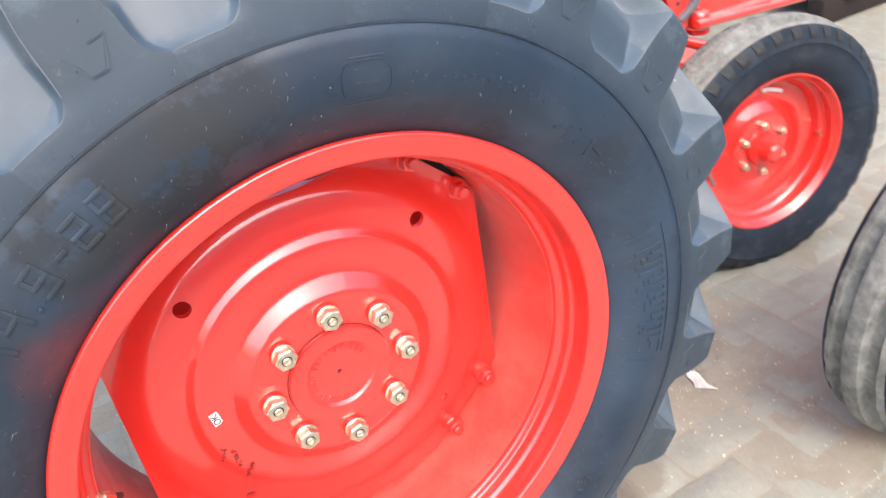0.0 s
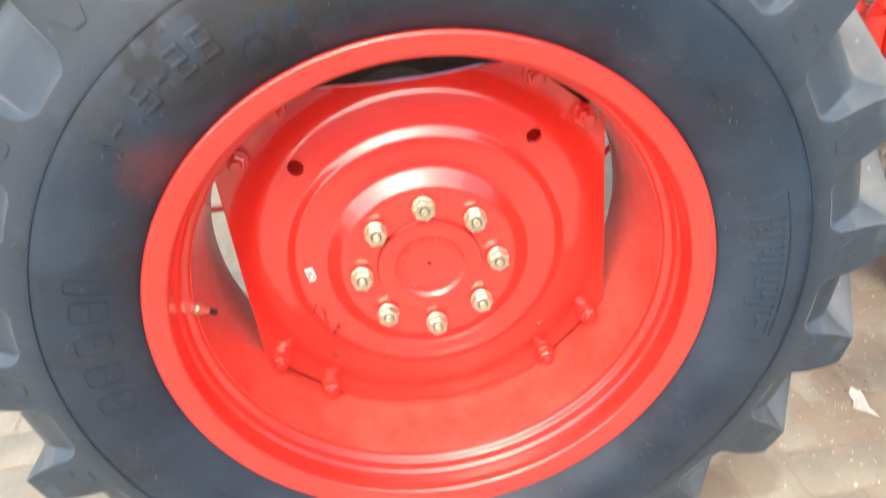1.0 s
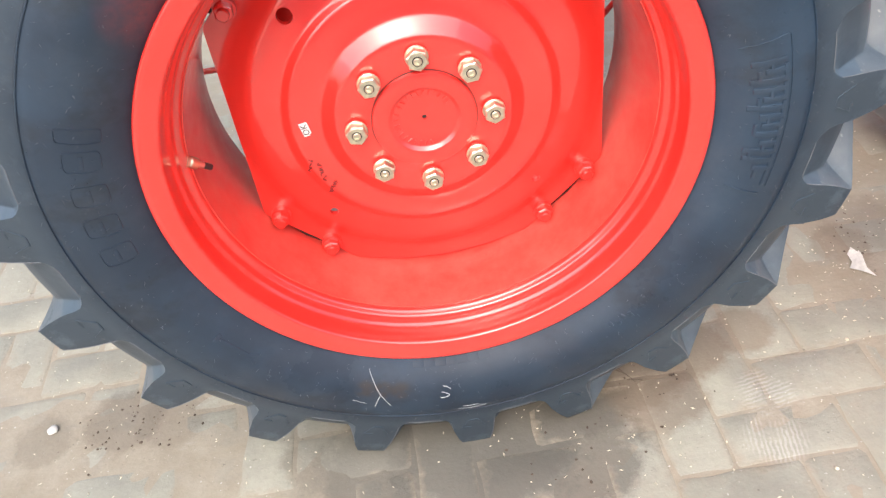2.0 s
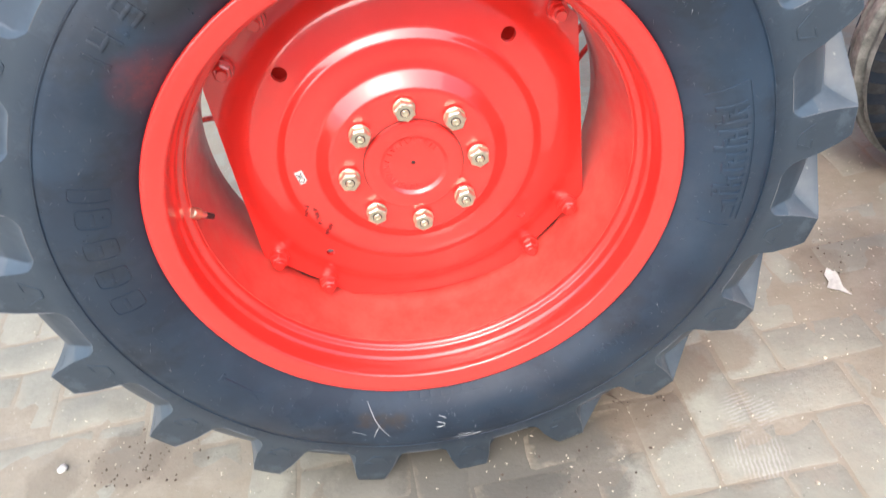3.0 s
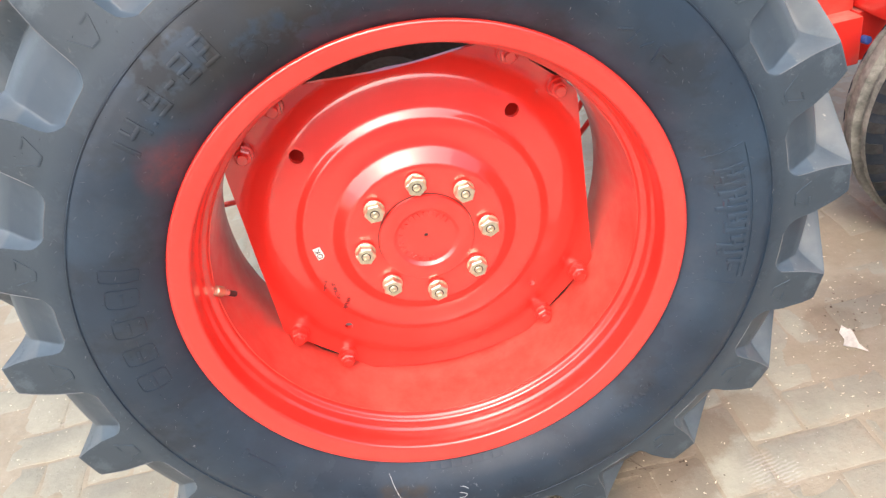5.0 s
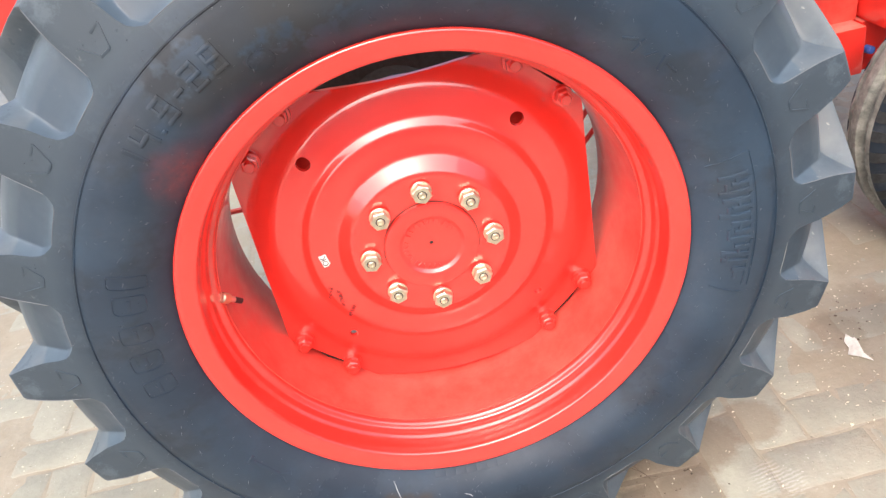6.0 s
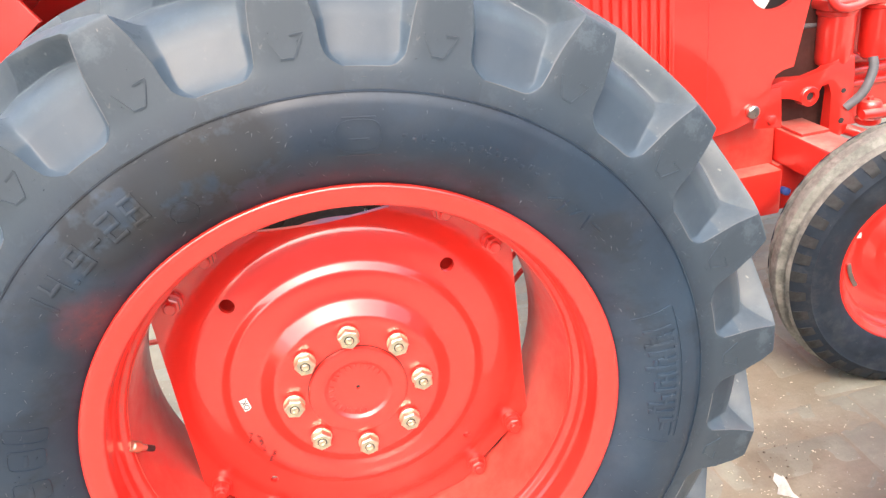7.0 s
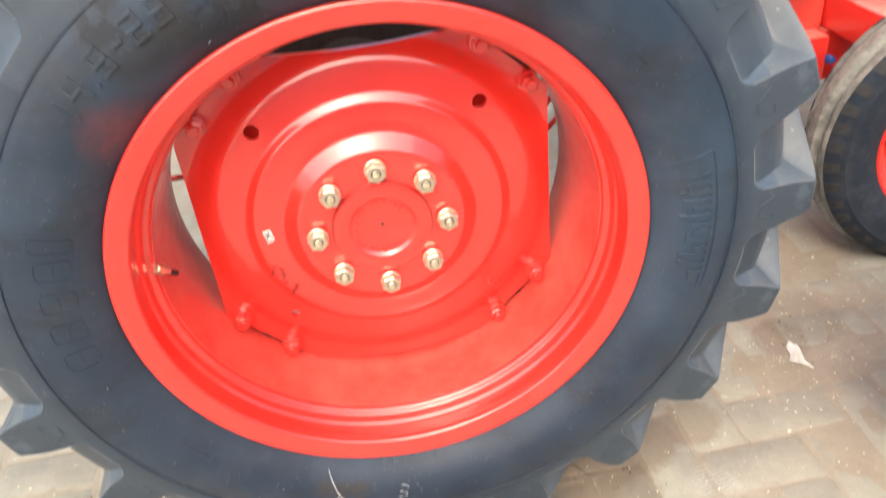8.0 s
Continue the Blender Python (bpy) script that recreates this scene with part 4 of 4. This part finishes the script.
tube([(0.26, 0.45, 0.43), (0.50, 0.45, 0.74)], 0.006, RED, "lift_rod", tractor)
tube([(0.26, 0.45, 0.40), (0.52, 0.45, 0.675)], 0.006, RED, "lift_rod", tractor)

# ---- ribbed front wheel of the tractor parked behind ----
RIB_HUB = 0.3445
FRONT_SIDE = [(0.2140, -0.0540), (0.2225, -0.0640), (0.240, -0.078), (0.262, -0.086), (0.285, -0.088), (0.302, -0.0865), (0.306, -0.089), (0.311, -0.0865), (0.325, -0.080), (0.336, -0.073)]
FRONT_TREAD = [(0.341, -0.0705), (0.3475, -0.062), (0.3520, -0.048), (0.3420, -0.046), (0.3405, -0.040), (0.3410, -0.022), (0.3430, -0.020), (0.3610, -0.0165), (0.3625, -0.010)]


def front_wheel(name, label, at, group):
    wheel = thing(name, label, "tractor wheel", at, group)
    def notch(r, y, a):
        if r > 0.335 and abs(abs(y) - 0.06) < 0.016:
            k = (a * 28 / (2 * math.pi)) % 1.0
            return (r - (0.003 if k < 0.30 else 0.0), y)
        return (r, y)
    shoulder = FRONT_SIDE + FRONT_TREAD[:2] + [(0.336, -0.058)]
    ft = part("tyre", revolve(bmesh.new(), shoulder + [(r, -y) for r, y in shoulder[::-1]] + [(0.204, 0.02), (0.204, -0.02)], 112, closed=True), DUSTY_TYRE, wheel,
              "black dusty three-rib tractor tyre", 50)
    tread = [(0.3380, -0.0600), (0.3478, -0.0610)] + FRONT_TREAD[2:]
    part("tread", revolve(bmesh.new(), tread + [(r, -y) for r, y in tread[::-1]] + [(0.330, 0.05), (0.330, -0.05)], 224, closed=True, wave=notch), TREAD_DUST, ft, "tread ribs caked with pale dust", 40)
    # shoulder blocks that reach down the side
    bb = bmesh.new()
    rows2 = []
    for y, r, w in ((-0.0850, 0.3185, 2.1), (-0.0772, 0.3365, 2.3), (-0.0640, 0.3480, 2.3)):
        rows2.append([bb.verts.new(polar(r, -w, y)), bb.verts.new(polar(r, w, y))])
        rows2[-1] += [bb.verts.new(polar(r - 0.012, w, y + 0.008)), bb.verts.new(polar(r - 0.012, -w, y + 0.008))]
    for p, q in zip(rows2, rows2[1:]):
        for j in (0, 1, 3):
            bb.faces.new((p[j], p[(j + 1) % 4], q[(j + 1) % 4], q[j]))
    bb.faces.new(rows2[0])
    bb.faces.new(rows2[-1])
    block = finish(bb, BLOCK, 60, "shoulder_block")
    for k in range(40):
        o = part("shoulder_block", block, BLOCK, ft)
        o.matrix_basis = pose(0, 0, 0, 0, 9 * k + 2 + 0.9 * math.sin(5.1 * k), 0)
    prof = [(0.2235, -0.0600), (0.2225, -0.0645), (0.2180, -0.0650), (0.2125, -0.0590), (0.2085, -0.0500), (0.2035, -0.0460), (0.2020, -0.0280), (0.1940, -0.0240), (0.1860, -0.0120), (0.1840, 0.0300),
            (0.2020, 0.0350), (0.2120, 0.0600), (0.2220, 0.0650), (0.2235, 0.0600)]
    fr = part("rim", revolve(bmesh.new(), prof + [(0.2070, 0.030), (0.1930, 0.028), (0.1930, -0.010), (0.2070, -0.022)], 96, closed=True), RED, wheel, "red stepped steel rim")
    # pressed centre with two slots
    dish = [(0.0, -0.006), (0.050, -0.006), (0.092, -0.004), (0.104, 0.000), (0.122, 0.014), (0.140, 0.022), (0.165, 0.020), (0.186, 0.010), (0.186, 0.017), (0.165, 0.027), (0.140, 0.029), (0.118, 0.021), (0.098, 0.006), (0.0, 0.002)]
    me = finish(revolve(bmesh.new(), dish, 72), RED, 30, "wheel_centre")
    centre = part("wheel_centre", me, RED, wheel, "red pressed wheel centre")
    for a in (75, 200):
        sl = bmesh.new()
        outline = [polar(0.163, a + d, 0) for d in range(-13, 14, 2)] + [polar(0.153, a + d, 0) for d in range(13, -14, -2)]
        prism(sl, [(p[0], p[2]) for p in outline], 0.0135, 0.0185)
        part("slot_plate", sl, WHITE if a == 75 else STEEL, centre, "bare pale slot edge")
    hub = revolve(bmesh.new(), [(0.0, -0.066), (0.018, -0.066), (0.026, -0.060), (0.029, -0.045), (0.030, -0.030), (0.046, -0.024), (0.049, -0.018), (0.049, -0.004), (0.0, -0.004)], 40)
    part("hub", hub, RED, wheel, "red hub with domed cap")
    nb = hexagon(bmesh.new(), (0, 0), 0.0115, -0.022, -0.005, 0, 0.0015)
    revolve(nb, [(0.0, -0.028), (0.006, -0.028), (0.006, -0.018), (0.0, -0.018)], 12)
    nut_mesh = finish(nb, ZINC, 30, "lug_nut")
    for k in range(6):
        x, _, z = polar(0.0698, 60 * k + 34, 0)
        o = part("lug_nut", nut_mesh, ZINC, centre, "yellow zinc-plated wheel nut")
        o.matrix_basis = pose(x, 0, z, 0, 17 * k, 0)
    part("valve", cyl(bmesh.new(), polar(0.186, 0, -0.014), polar(0.176, 0, -0.040), 0.0045, 10), BRASS, fr, "brass tyre valve")
    part("wheel_label", prism(bmesh.new(), [(-0.150, 0.056), (-0.137, 0.056), (-0.137, 0.070), (-0.150, 0.070)], 0.010, 0.020), WHITE, centre, "small white label")
    return wheel


# wheel centre lies behind the rim's outer edge
turned = pose(1.427, 0.431, RIB_HUB - 0.008, 0, 0, -9.3) @ pose(0, 0.062, 0)
front_wheel("front_wheel", "dusty black ribbed front tyre on a red rim", turned, "front wheels")
front_wheel("front_wheel", "dusty black ribbed front tyre seen on its tread", pose(1.222, -0.195, RIB_HUB + 0.010), "front wheels")

# ---- nose of the tractor parked behind ----
nose = thing("parked_tractor", "red tractor nose with side panel, filters and front axle beam", "tractor")
PANEL = [(0.50, 1.42), (1.33, 1.42), (1.246, 0.960), (1.214, 0.804), (1.185, 0.800), (1.166, 0.791), (1.156, 0.770), (1.152, 0.735), (1.150, 0.705), (1.136, 0.691), (1.043, 0.664), (0.90, 0.650), (0.50, 0.645)]
solid = prism(bmesh.new(), PANEL, 0.720, 0.735)
hole = bmesh.new()
outline = [(1.152 + 0.066 * math.cos(2 * math.pi * i / 32), 1.005 + 0.052 * math.sin(2 * math.pi * i / 32)) for i in range(32)]
prism(hole, outline, 0.70, 0.76)
me = cut(solid, hole)
me.materials.clear()
me.materials.append(RED)
panel = part("side_panel", me, RED, nose, "glossy red side panel")
part("panel_recess", prism(bmesh.new(), [(1.152 + (x - 1.152) * 1.15, 1.005 + (z - 1.005) * 1.15) for x, z in outline], 0.765, 0.775), BLACK, panel, "black opening")
part("lamp_glass", prism(bmesh.new(), [(1.126 + 0.030 * math.cos(2 * math.pi * i / 24), 0.988 + 0.040 * math.sin(2 * math.pi * i / 24)) for i in range(24)], 0.745, 0.764, 0.003), WHITE, panel, "white oval disc")
for i in range(9):
    x = 0.880 - 0.0235 * i
    part("grille_rib", box(bmesh.new(), (x - 0.0075, x + 0.0075), (0.709, 0.722), (0.70, 1.40), 0.004), RED, panel)
part("panel_seam", box(bmesh.new(), (0.9786, 0.9796), (0.7192, 0.7225), (0.66, 1.40)), DARK, panel)
part("panel_bolt", cyl(bmesh.new(), (1.104, 0.722, 0.708), (1.104, 0.704, 0.708), 0.0165, 24, bevel=0.004), STEEL, panel, "bright domed bolt")
bracket = part("bracket", prism(bmesh.new(), [(1.153, 0.747), (1.199, 0.750), (1.207, 0.645), (1.205, 0.640), (1.130, 0.650), (1.134, 0.672), (1.150, 0.690)], 0.742, 0.752, 0.001), RED, nose)
part("bracket_bolt", hexagon(bmesh.new(), (1.175, 0.667), 0.0135, 0.732, 0.743, 0, 0.002), RED, bracket)

# engine side behind the panel
part("engine_block", box(bmesh.new(), (1.20, 2.60), (0.93, 1.30), (0.52, 1.15), 0.03), RED_DUSTY, nose, "red engine block")
# dark sheet that paints the shaded cavity between panel and engine
part("cavity_shade", box(bmesh.new(), (1.14, 1.432), (0.86, 0.928), (0.560, 1.20), 0.01), SHADE, nose, "dark red-brown sheet painted as the shade behind the panel")
for z, r in ((0.735, 0.012), (0.700, 0.010), (0.662, 0.010)):
    tube([(1.40, 0.915, z), (2.60, 0.915, z - 0.01)], r, RED, "engine_rib", nose)
for x in (1.414, 1.545):
    f = bmesh.new()
    revolve(f, [(0.0, 0.0), (0.036, 0.0), (0.044, 0.006), (0.0475, 0.020), (0.0475, 0.135), (0.052, 0.138), (0.054, 0.146), (0.050, 0.152), (0.0, 0.156)], 40)
    cup = part("filter_cup", f, RED_DUSTY, nose, "red fuel filter bowl")
    cup.matrix_basis = pose(x, 0.84, 0.752, 90, 0, 0)
part("filter_head", box(bmesh.new(), (1.35, 1.62), (0.79, 0.90), (0.903, 0.935), 0.012), RED_DUSTY, nose)
tube([(1.345, 0.79, 0.955), (1.37, 0.78, 0.918), (1.42, 0.78, 0.912), (1.49, 0.785, 0.93), (1.56, 0.79, 0.925)], 0.011, RED_DUSTY, "fuel_pipe", nose)
tube([(1.20, 0.87, 0.862), (1.30, 0.86, 0.865), (1.42, 0.87, 0.858)], 0.007, HOSE, "thin_hose", nose)
tube([(1.500, 0.795, 0.768), (1.497, 0.785, 0.735), (1.470, 0.78, 0.680), (1.432, 0.795, 0.640)], 0.0125, HOSE, "coolant_hose", nose, "grey rubber hose", 14)
ARM = [(1.205, 0.742), (1.25, 0.748), (1.31, 0.742), (1.36, 0.752), (1.40, 0.782), (1.448, 0.782), (1.450, 0.730), (1.447, 0.640), (1.462, 0.600), (1.450, 0.575), (1.412, 0.552), (1.385, 0.560), (1.390, 0.690),
       (1.378, 0.722), (1.352, 0.718), (1.346, 0.690), (1.330, 0.668), (1.305, 0.668), (1.288, 0.690), (1.262, 0.700), (1.205, 0.702)]
engine_arm = part("engine_support", prism(bmesh.new(), ARM, 0.795, 0.830, 0.005), RED, nose, "red cast engine support")
for x, z, r in ((1.319, 0.692, 0.011), (1.421, 0.690, 0.007), (1.423, 0.606, 0.008)):
    part("bolt_hole", cyl(bmesh.new(), (x, 0.7935, z), (x, 0.80, z), r, 16), DARK, engine_arm)
part("boss_ring", revolve(bmesh.new(), [(0.013, 0.0), (0.024, 0.0), (0.027, 0.003), (0.027, 0.012), (0.013, 0.012)], 24, closed=True), RED, engine_arm).matrix_basis = pose(1.319, 0.787, 0.692)
k = bmesh.new()
revolve(k, [(0.0, 0.0), (0.030, 0.0), (0.033, 0.004), (0.033, 0.016), (0.028, 0.020), (0.031, 0.026), (0.031, 0.056), (0.026, 0.064), (0.009, 0.066), (0.007, 0.074), (0.0, 0.076)], 28)
part("steering_joint", k, RED_DUSTY, nose, "red ball joint").matrix_basis = pose(1.512, 0.80, 0.582, 90, 0, 0)
tube([(1.53, 0.79, 0.612), (1.62, 0.77, 0.622), (1.75, 0.76, 0.620)], 0.017, RED_DUSTY, "joint_neck", nose)
tube([(1.45, 0.75, 0.628), (2.55, 0.75, 0.560)], 0.013, RED_DUSTY, "drag_link", nose, "long red steering rod")
tube([(1.44, 0.80, 0.578), (1.52, 0.76, 0.545)], 0.016, RED_DUSTY, "steering_arm", nose)
# axle beam and front support
part("axle_beam", box(bmesh.new(), (1.260, 1.362), (0.60, 1.40), (0.500, 0.602), 0.012), RED_DUSTY, nose, "dusty red front axle beam")
part("beam_plate", box(bmesh.new(), (1.268, 1.350), (0.74, 0.86), (0.6015, 0.611), 0.003), RED_DUSTY, nose)
part("front_support", box(bmesh.new(), (0.70, 1.250), (0.785, 1.35), (0.368, 0.500), 0.006), RED_DUSTY, nose, "dusty red front weight support")
part("frame_rail", box(bmesh.new(), (0.80, 1.258), (0.845, 0.928), (0.498, 0.632), 0.006), RED_DULL, nose)
part("axle_bracket", box(bmesh.new(), (0.98, 1.262), (0.93, 1.36), (0.30, 0.615), 0.008), RED_DUSTY, nose)
part("axle_pivot", box(bmesh.new(), (1.256, 1.356), (0.82, 1.35), (0.36, 0.499), 0.006), RED_DUSTY, nose)
part("stub_axle", cyl(bmesh.new(), (1.40, 0.66, RIB_HUB), (1.416, 0.50, RIB_HUB - 0.004), 0.036, 24), RED, nose)
part("kingpin", cyl(bmesh.new(), (1.335, 0.635, 0.30), (1.335, 0.635, 0.56), 0.034, 24, bevel=0.006), RED, nose)
part("blue_plug", cyl(bmesh.new(), (1.262, 0.80, 0.432), (1.262, 0.772, 0.435), 0.011, 16, bevel=0.003), BLUE, nose, "small blue plastic plug")

# near-black boxes painting a shaded area farther along the yard, shaped as a machine's underside
shaded = thing("shaded_machine", "near-black boxes as a machine underside, its shade put into the colour", "machine", pose(3.3, 1.62, 0))
part("skid_rail", box(bmesh.new(), (-0.05, 1.60), (0.0, 0.10), (0.0, 0.14), 0.015), SHADE_BLACK, shaded)
part("belly", box(bmesh.new(), (0.0, 1.55), (0.04, 1.00), (0.13, 0.95), 0.05), SHADE_BLACK, shaded)
part("cross_beam", box(bmesh.new(), (0.10, 0.22), (-0.03, 0.05), (0.10, 0.80), 0.015), SHADE_BLACK, shaded)

# ---- small things on the ground ----
scrap = bmesh.new()
pts = [(-0.010, 0.030), (-0.002, 0.037), (0.006, 0.026), (0.019, 0.036), (0.010, 0.010), (0.008, -0.018), (0.010, -0.050), (-0.006, -0.026), (-0.026, -0.012), (-0.012, 0.006)]
top = [scrap.verts.new((x, y, 0.004 + 0.010 * noise.noise((x * 40, y * 40, 0)) ** 2 + (0.010 if i in (1, 4) else 0))) for i, (x, y) in enumerate(pts)]
low = [scrap.verts.new((v.co.x, v.co.y, v.co.z - 0.0012)) for v in top]
scrap.faces.new(top)
scrap.faces.new(low[::-1])
for i in range(len(top)):
    j = (i + 1) % len(top)
    scrap.faces.new((top[i], low[i], low[j], top[j]))
paper = new("paper_scrap", finish(scrap, PAPER, 20, "paper_scrap"))
paper.matrix_basis = pose(0.890, 0.175, 0.0015)
tagged(paper, "torn white paper scrap lying on the pavers", "litter")


def pebble(name, at, size, material, label):
    q = bmesh.new()
    bmesh.ops.create_icosphere(q, subdivisions=2, radius=size)
    for v in q.verts:
        v.co *= 1 + 0.25 * noise.noise(v.co / size * 1.3 + Vector(at))
        v.co.z *= 0.6
    ob = new(name, finish(q, material, 60, name))
    ob.matrix_basis = pose(at[0], at[1], size * 0.45)
    return tagged(ob, label, "stone", "stones on the pavers")


pebble("pebble", (-0.849, 0.100, 0), 0.011, PAPER, "small white pebble on the pavers")
pebble("pebble", (0.600, -0.285, 0), 0.004, STRAW, "tiny tan stone on the pavers")
pebble("pebble", (0.760, -0.020, 0), 0.004, STRAW, "tiny tan stone on the pavers")
twig = thing("dry_twig", "thin dark dry twigs lying on the pavers", "litter", pose(0.312, -0.018, 0.002))
for pts in (((-0.012, 0.020, 0.003), (0.004, 0.002, 0.005), (0.016, -0.016, 0.001)), ((-0.006, 0.022, 0.004), (0.000, 0.006, 0.006), (0.010, -0.004, 0.002)), ((0.002, -0.008, 0.002), (0.018, -0.012, 0.004), (0.030, -0.014, 0.001))):
    tube(pts, 0.0008, SOIL, "twig_stem", twig, n=5)
grit = bmesh.new()
for _ in range(5200):
    x, y = rng.uniform(-1.6, 1.9), rng.uniform(-0.6, 1.2)
    if noise.noise((x * 2.5, y * 2.5, 3.0)) < 0.02 and rng.random() < 0.7:
        continue
    l, w, a = rng.uniform(0.0012, 0.0045), rng.uniform(0.0006, 0.0020), rng.uniform(0, math.pi)
    d, e = Vector((math.cos(a), math.sin(a), 0)) * l, Vector((-math.sin(a), math.cos(a), 0)) * w
    c = Vector((x, y, 0.0012))
    vs = [grit.verts.new(c + o) for o in (d, e, -d, -e)]
    tip = grit.verts.new(c + Vector((0, 0, w * 1.2)))
    for i in range(4):
        grit.faces.new((vs[i], vs[(i + 1) % 4], tip))
crumbs = bmesh.new()
for cx, cy, spread, count in ((-0.64, 0.085, 0.07, 50), (-0.75, 0.07, 0.06, 25), (0.37, 0.0, 0.10, 30), (0.93, 0.28, 0.06, 40), (0.20, -0.12, 0.15, 30)):
    for _ in range(count):
        x, y, w = rng.gauss(cx, spread * 0.6), rng.gauss(cy, spread * 0.6), rng.uniform(0.001, 0.0038)
        vs = [crumbs.verts.new((x + w * math.cos(a) * rng.uniform(0.6, 1.3), y + w * math.sin(a) * rng.uniform(0.6, 1.3), 0.0)) for a in (0, 1.3, 2.5, 3.8, 5.0)]
        tip = crumbs.verts.new((x, y, w * 0.9))
        for i in range(5):
            crumbs.faces.new((vs[i], vs[(i + 1) % 5], tip))
tagged(new("soil_crumbs", finish(crumbs, SOIL, 20, "soil_crumbs")), "dark crumbs of soil scattered on the pavers", "debris", kind="stuff")
litter = new("grit", finish(grit, STRAW, 20, "grit"))
tagged(litter, "scattered straw bits and grit on the pavers", "debris", kind="stuff")

# ---- pavers in a herringbone bond, the nearest as single pieces ----
U, GAP = 0.1125, 0.0031


def paver_outline(w, h, seed):
    """A worn, slightly wavy rectangle with clipped corners."""
    r = random.Random(seed)
    x, y, c = w / 2 - GAP, h / 2 - GAP, 0.006
    pts = []
    for (x0, y0), (x1, y1) in (((-x + c, -y), (x - c, -y)), ((x, -y + c), (x, y - c)), ((x - c, y), (-x + c, y)), ((-x, y - c), (-x, -y + c))):
        n = 3 if abs(x1 - x0) + abs(y1 - y0) < 0.15 else 5
        for i in range(n):
            t = i / (n - 1)
            pts.append((x0 + (x1 - x0) * t + r.uniform(-0.0032, 0.0032), y0 + (y1 - y0) * t + r.uniform(-0.0032, 0.0032)))
    return pts


def paver_verts(seed):
    top = paver_outline(2 * U, U, seed)
    rings = [[(x * 0.965, y * 0.945, 0.0) for x, y in top], [(x, y, -0.0016) for x, y in top], [(x, y, -0.012) for x, y in top]]
    verts = [p for ring in rings for p in ring]
    n = len(top)
    faces = [tuple(range(n))]
    for k in range(2):
        faces += [(k * n + i, (k + 1) * n + i, (k + 1) * n + (i + 1) % n, k * n + (i + 1) % n) for i in range(n)]
    return verts, faces


paver_meshes = []
for seed in range(7):
    v, f = paver_verts(seed)
    me = bpy.data.meshes.new("paver")
    me.from_pydata(v, [], f)
    me.materials.append(PAVER_PIECE)
    me.shade_smooth()
    me.set_sharp_from_angle(angle=radians(40))
    paver_meshes.append(me)

X0, Y0 = -1.02, 0.085
spots = []
for i in range(-44, 84):
    for j in range(-50, 58):
        k = (i - j) % 4
        if k == 0:
            spots.append((X0 + U * (i + 1), Y0 + U * (j + 0.5), 0.0))
        elif k == 3:
            spots.append((X0 + U * (i + 0.5), Y0 + U * (j + 1), 90.0))
spots = [s for s in spots if -5.5 < s[0] < 8.0 and -5.3 < s[1] < 6.2]
spots.sort(key=lambda s: math.hypot(s[0] * 0.75, s[1] - 0.15))
pr = random.Random(11)
rest_v, rest_f = [], []
for idx, (x, y, turn) in enumerate(spots):
    m = pose(x, y, pr.uniform(-0.0016, 0.0006), pr.uniform(-0.7, 0.7), pr.uniform(-0.4, 0.4), turn + pr.choice((0, 180)) + pr.uniform(-0.6, 0.6))
    seed = pr.randrange(7)
    if idx < 300:
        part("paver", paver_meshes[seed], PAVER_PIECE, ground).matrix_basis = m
    else:
        v, f = paver_verts(seed)
        base = len(rest_v)
        rest_v += [tuple(m @ Vector(p)) for p in v]
        rest_f += [tuple(base + q for q in face) for face in f]
me = bpy.data.meshes.new("pavers")
me.from_pydata(rest_v, [], rest_f)
me.materials.append(PAVER)
me.shade_smooth()
me.set_sharp_from_angle(angle=radians(40))
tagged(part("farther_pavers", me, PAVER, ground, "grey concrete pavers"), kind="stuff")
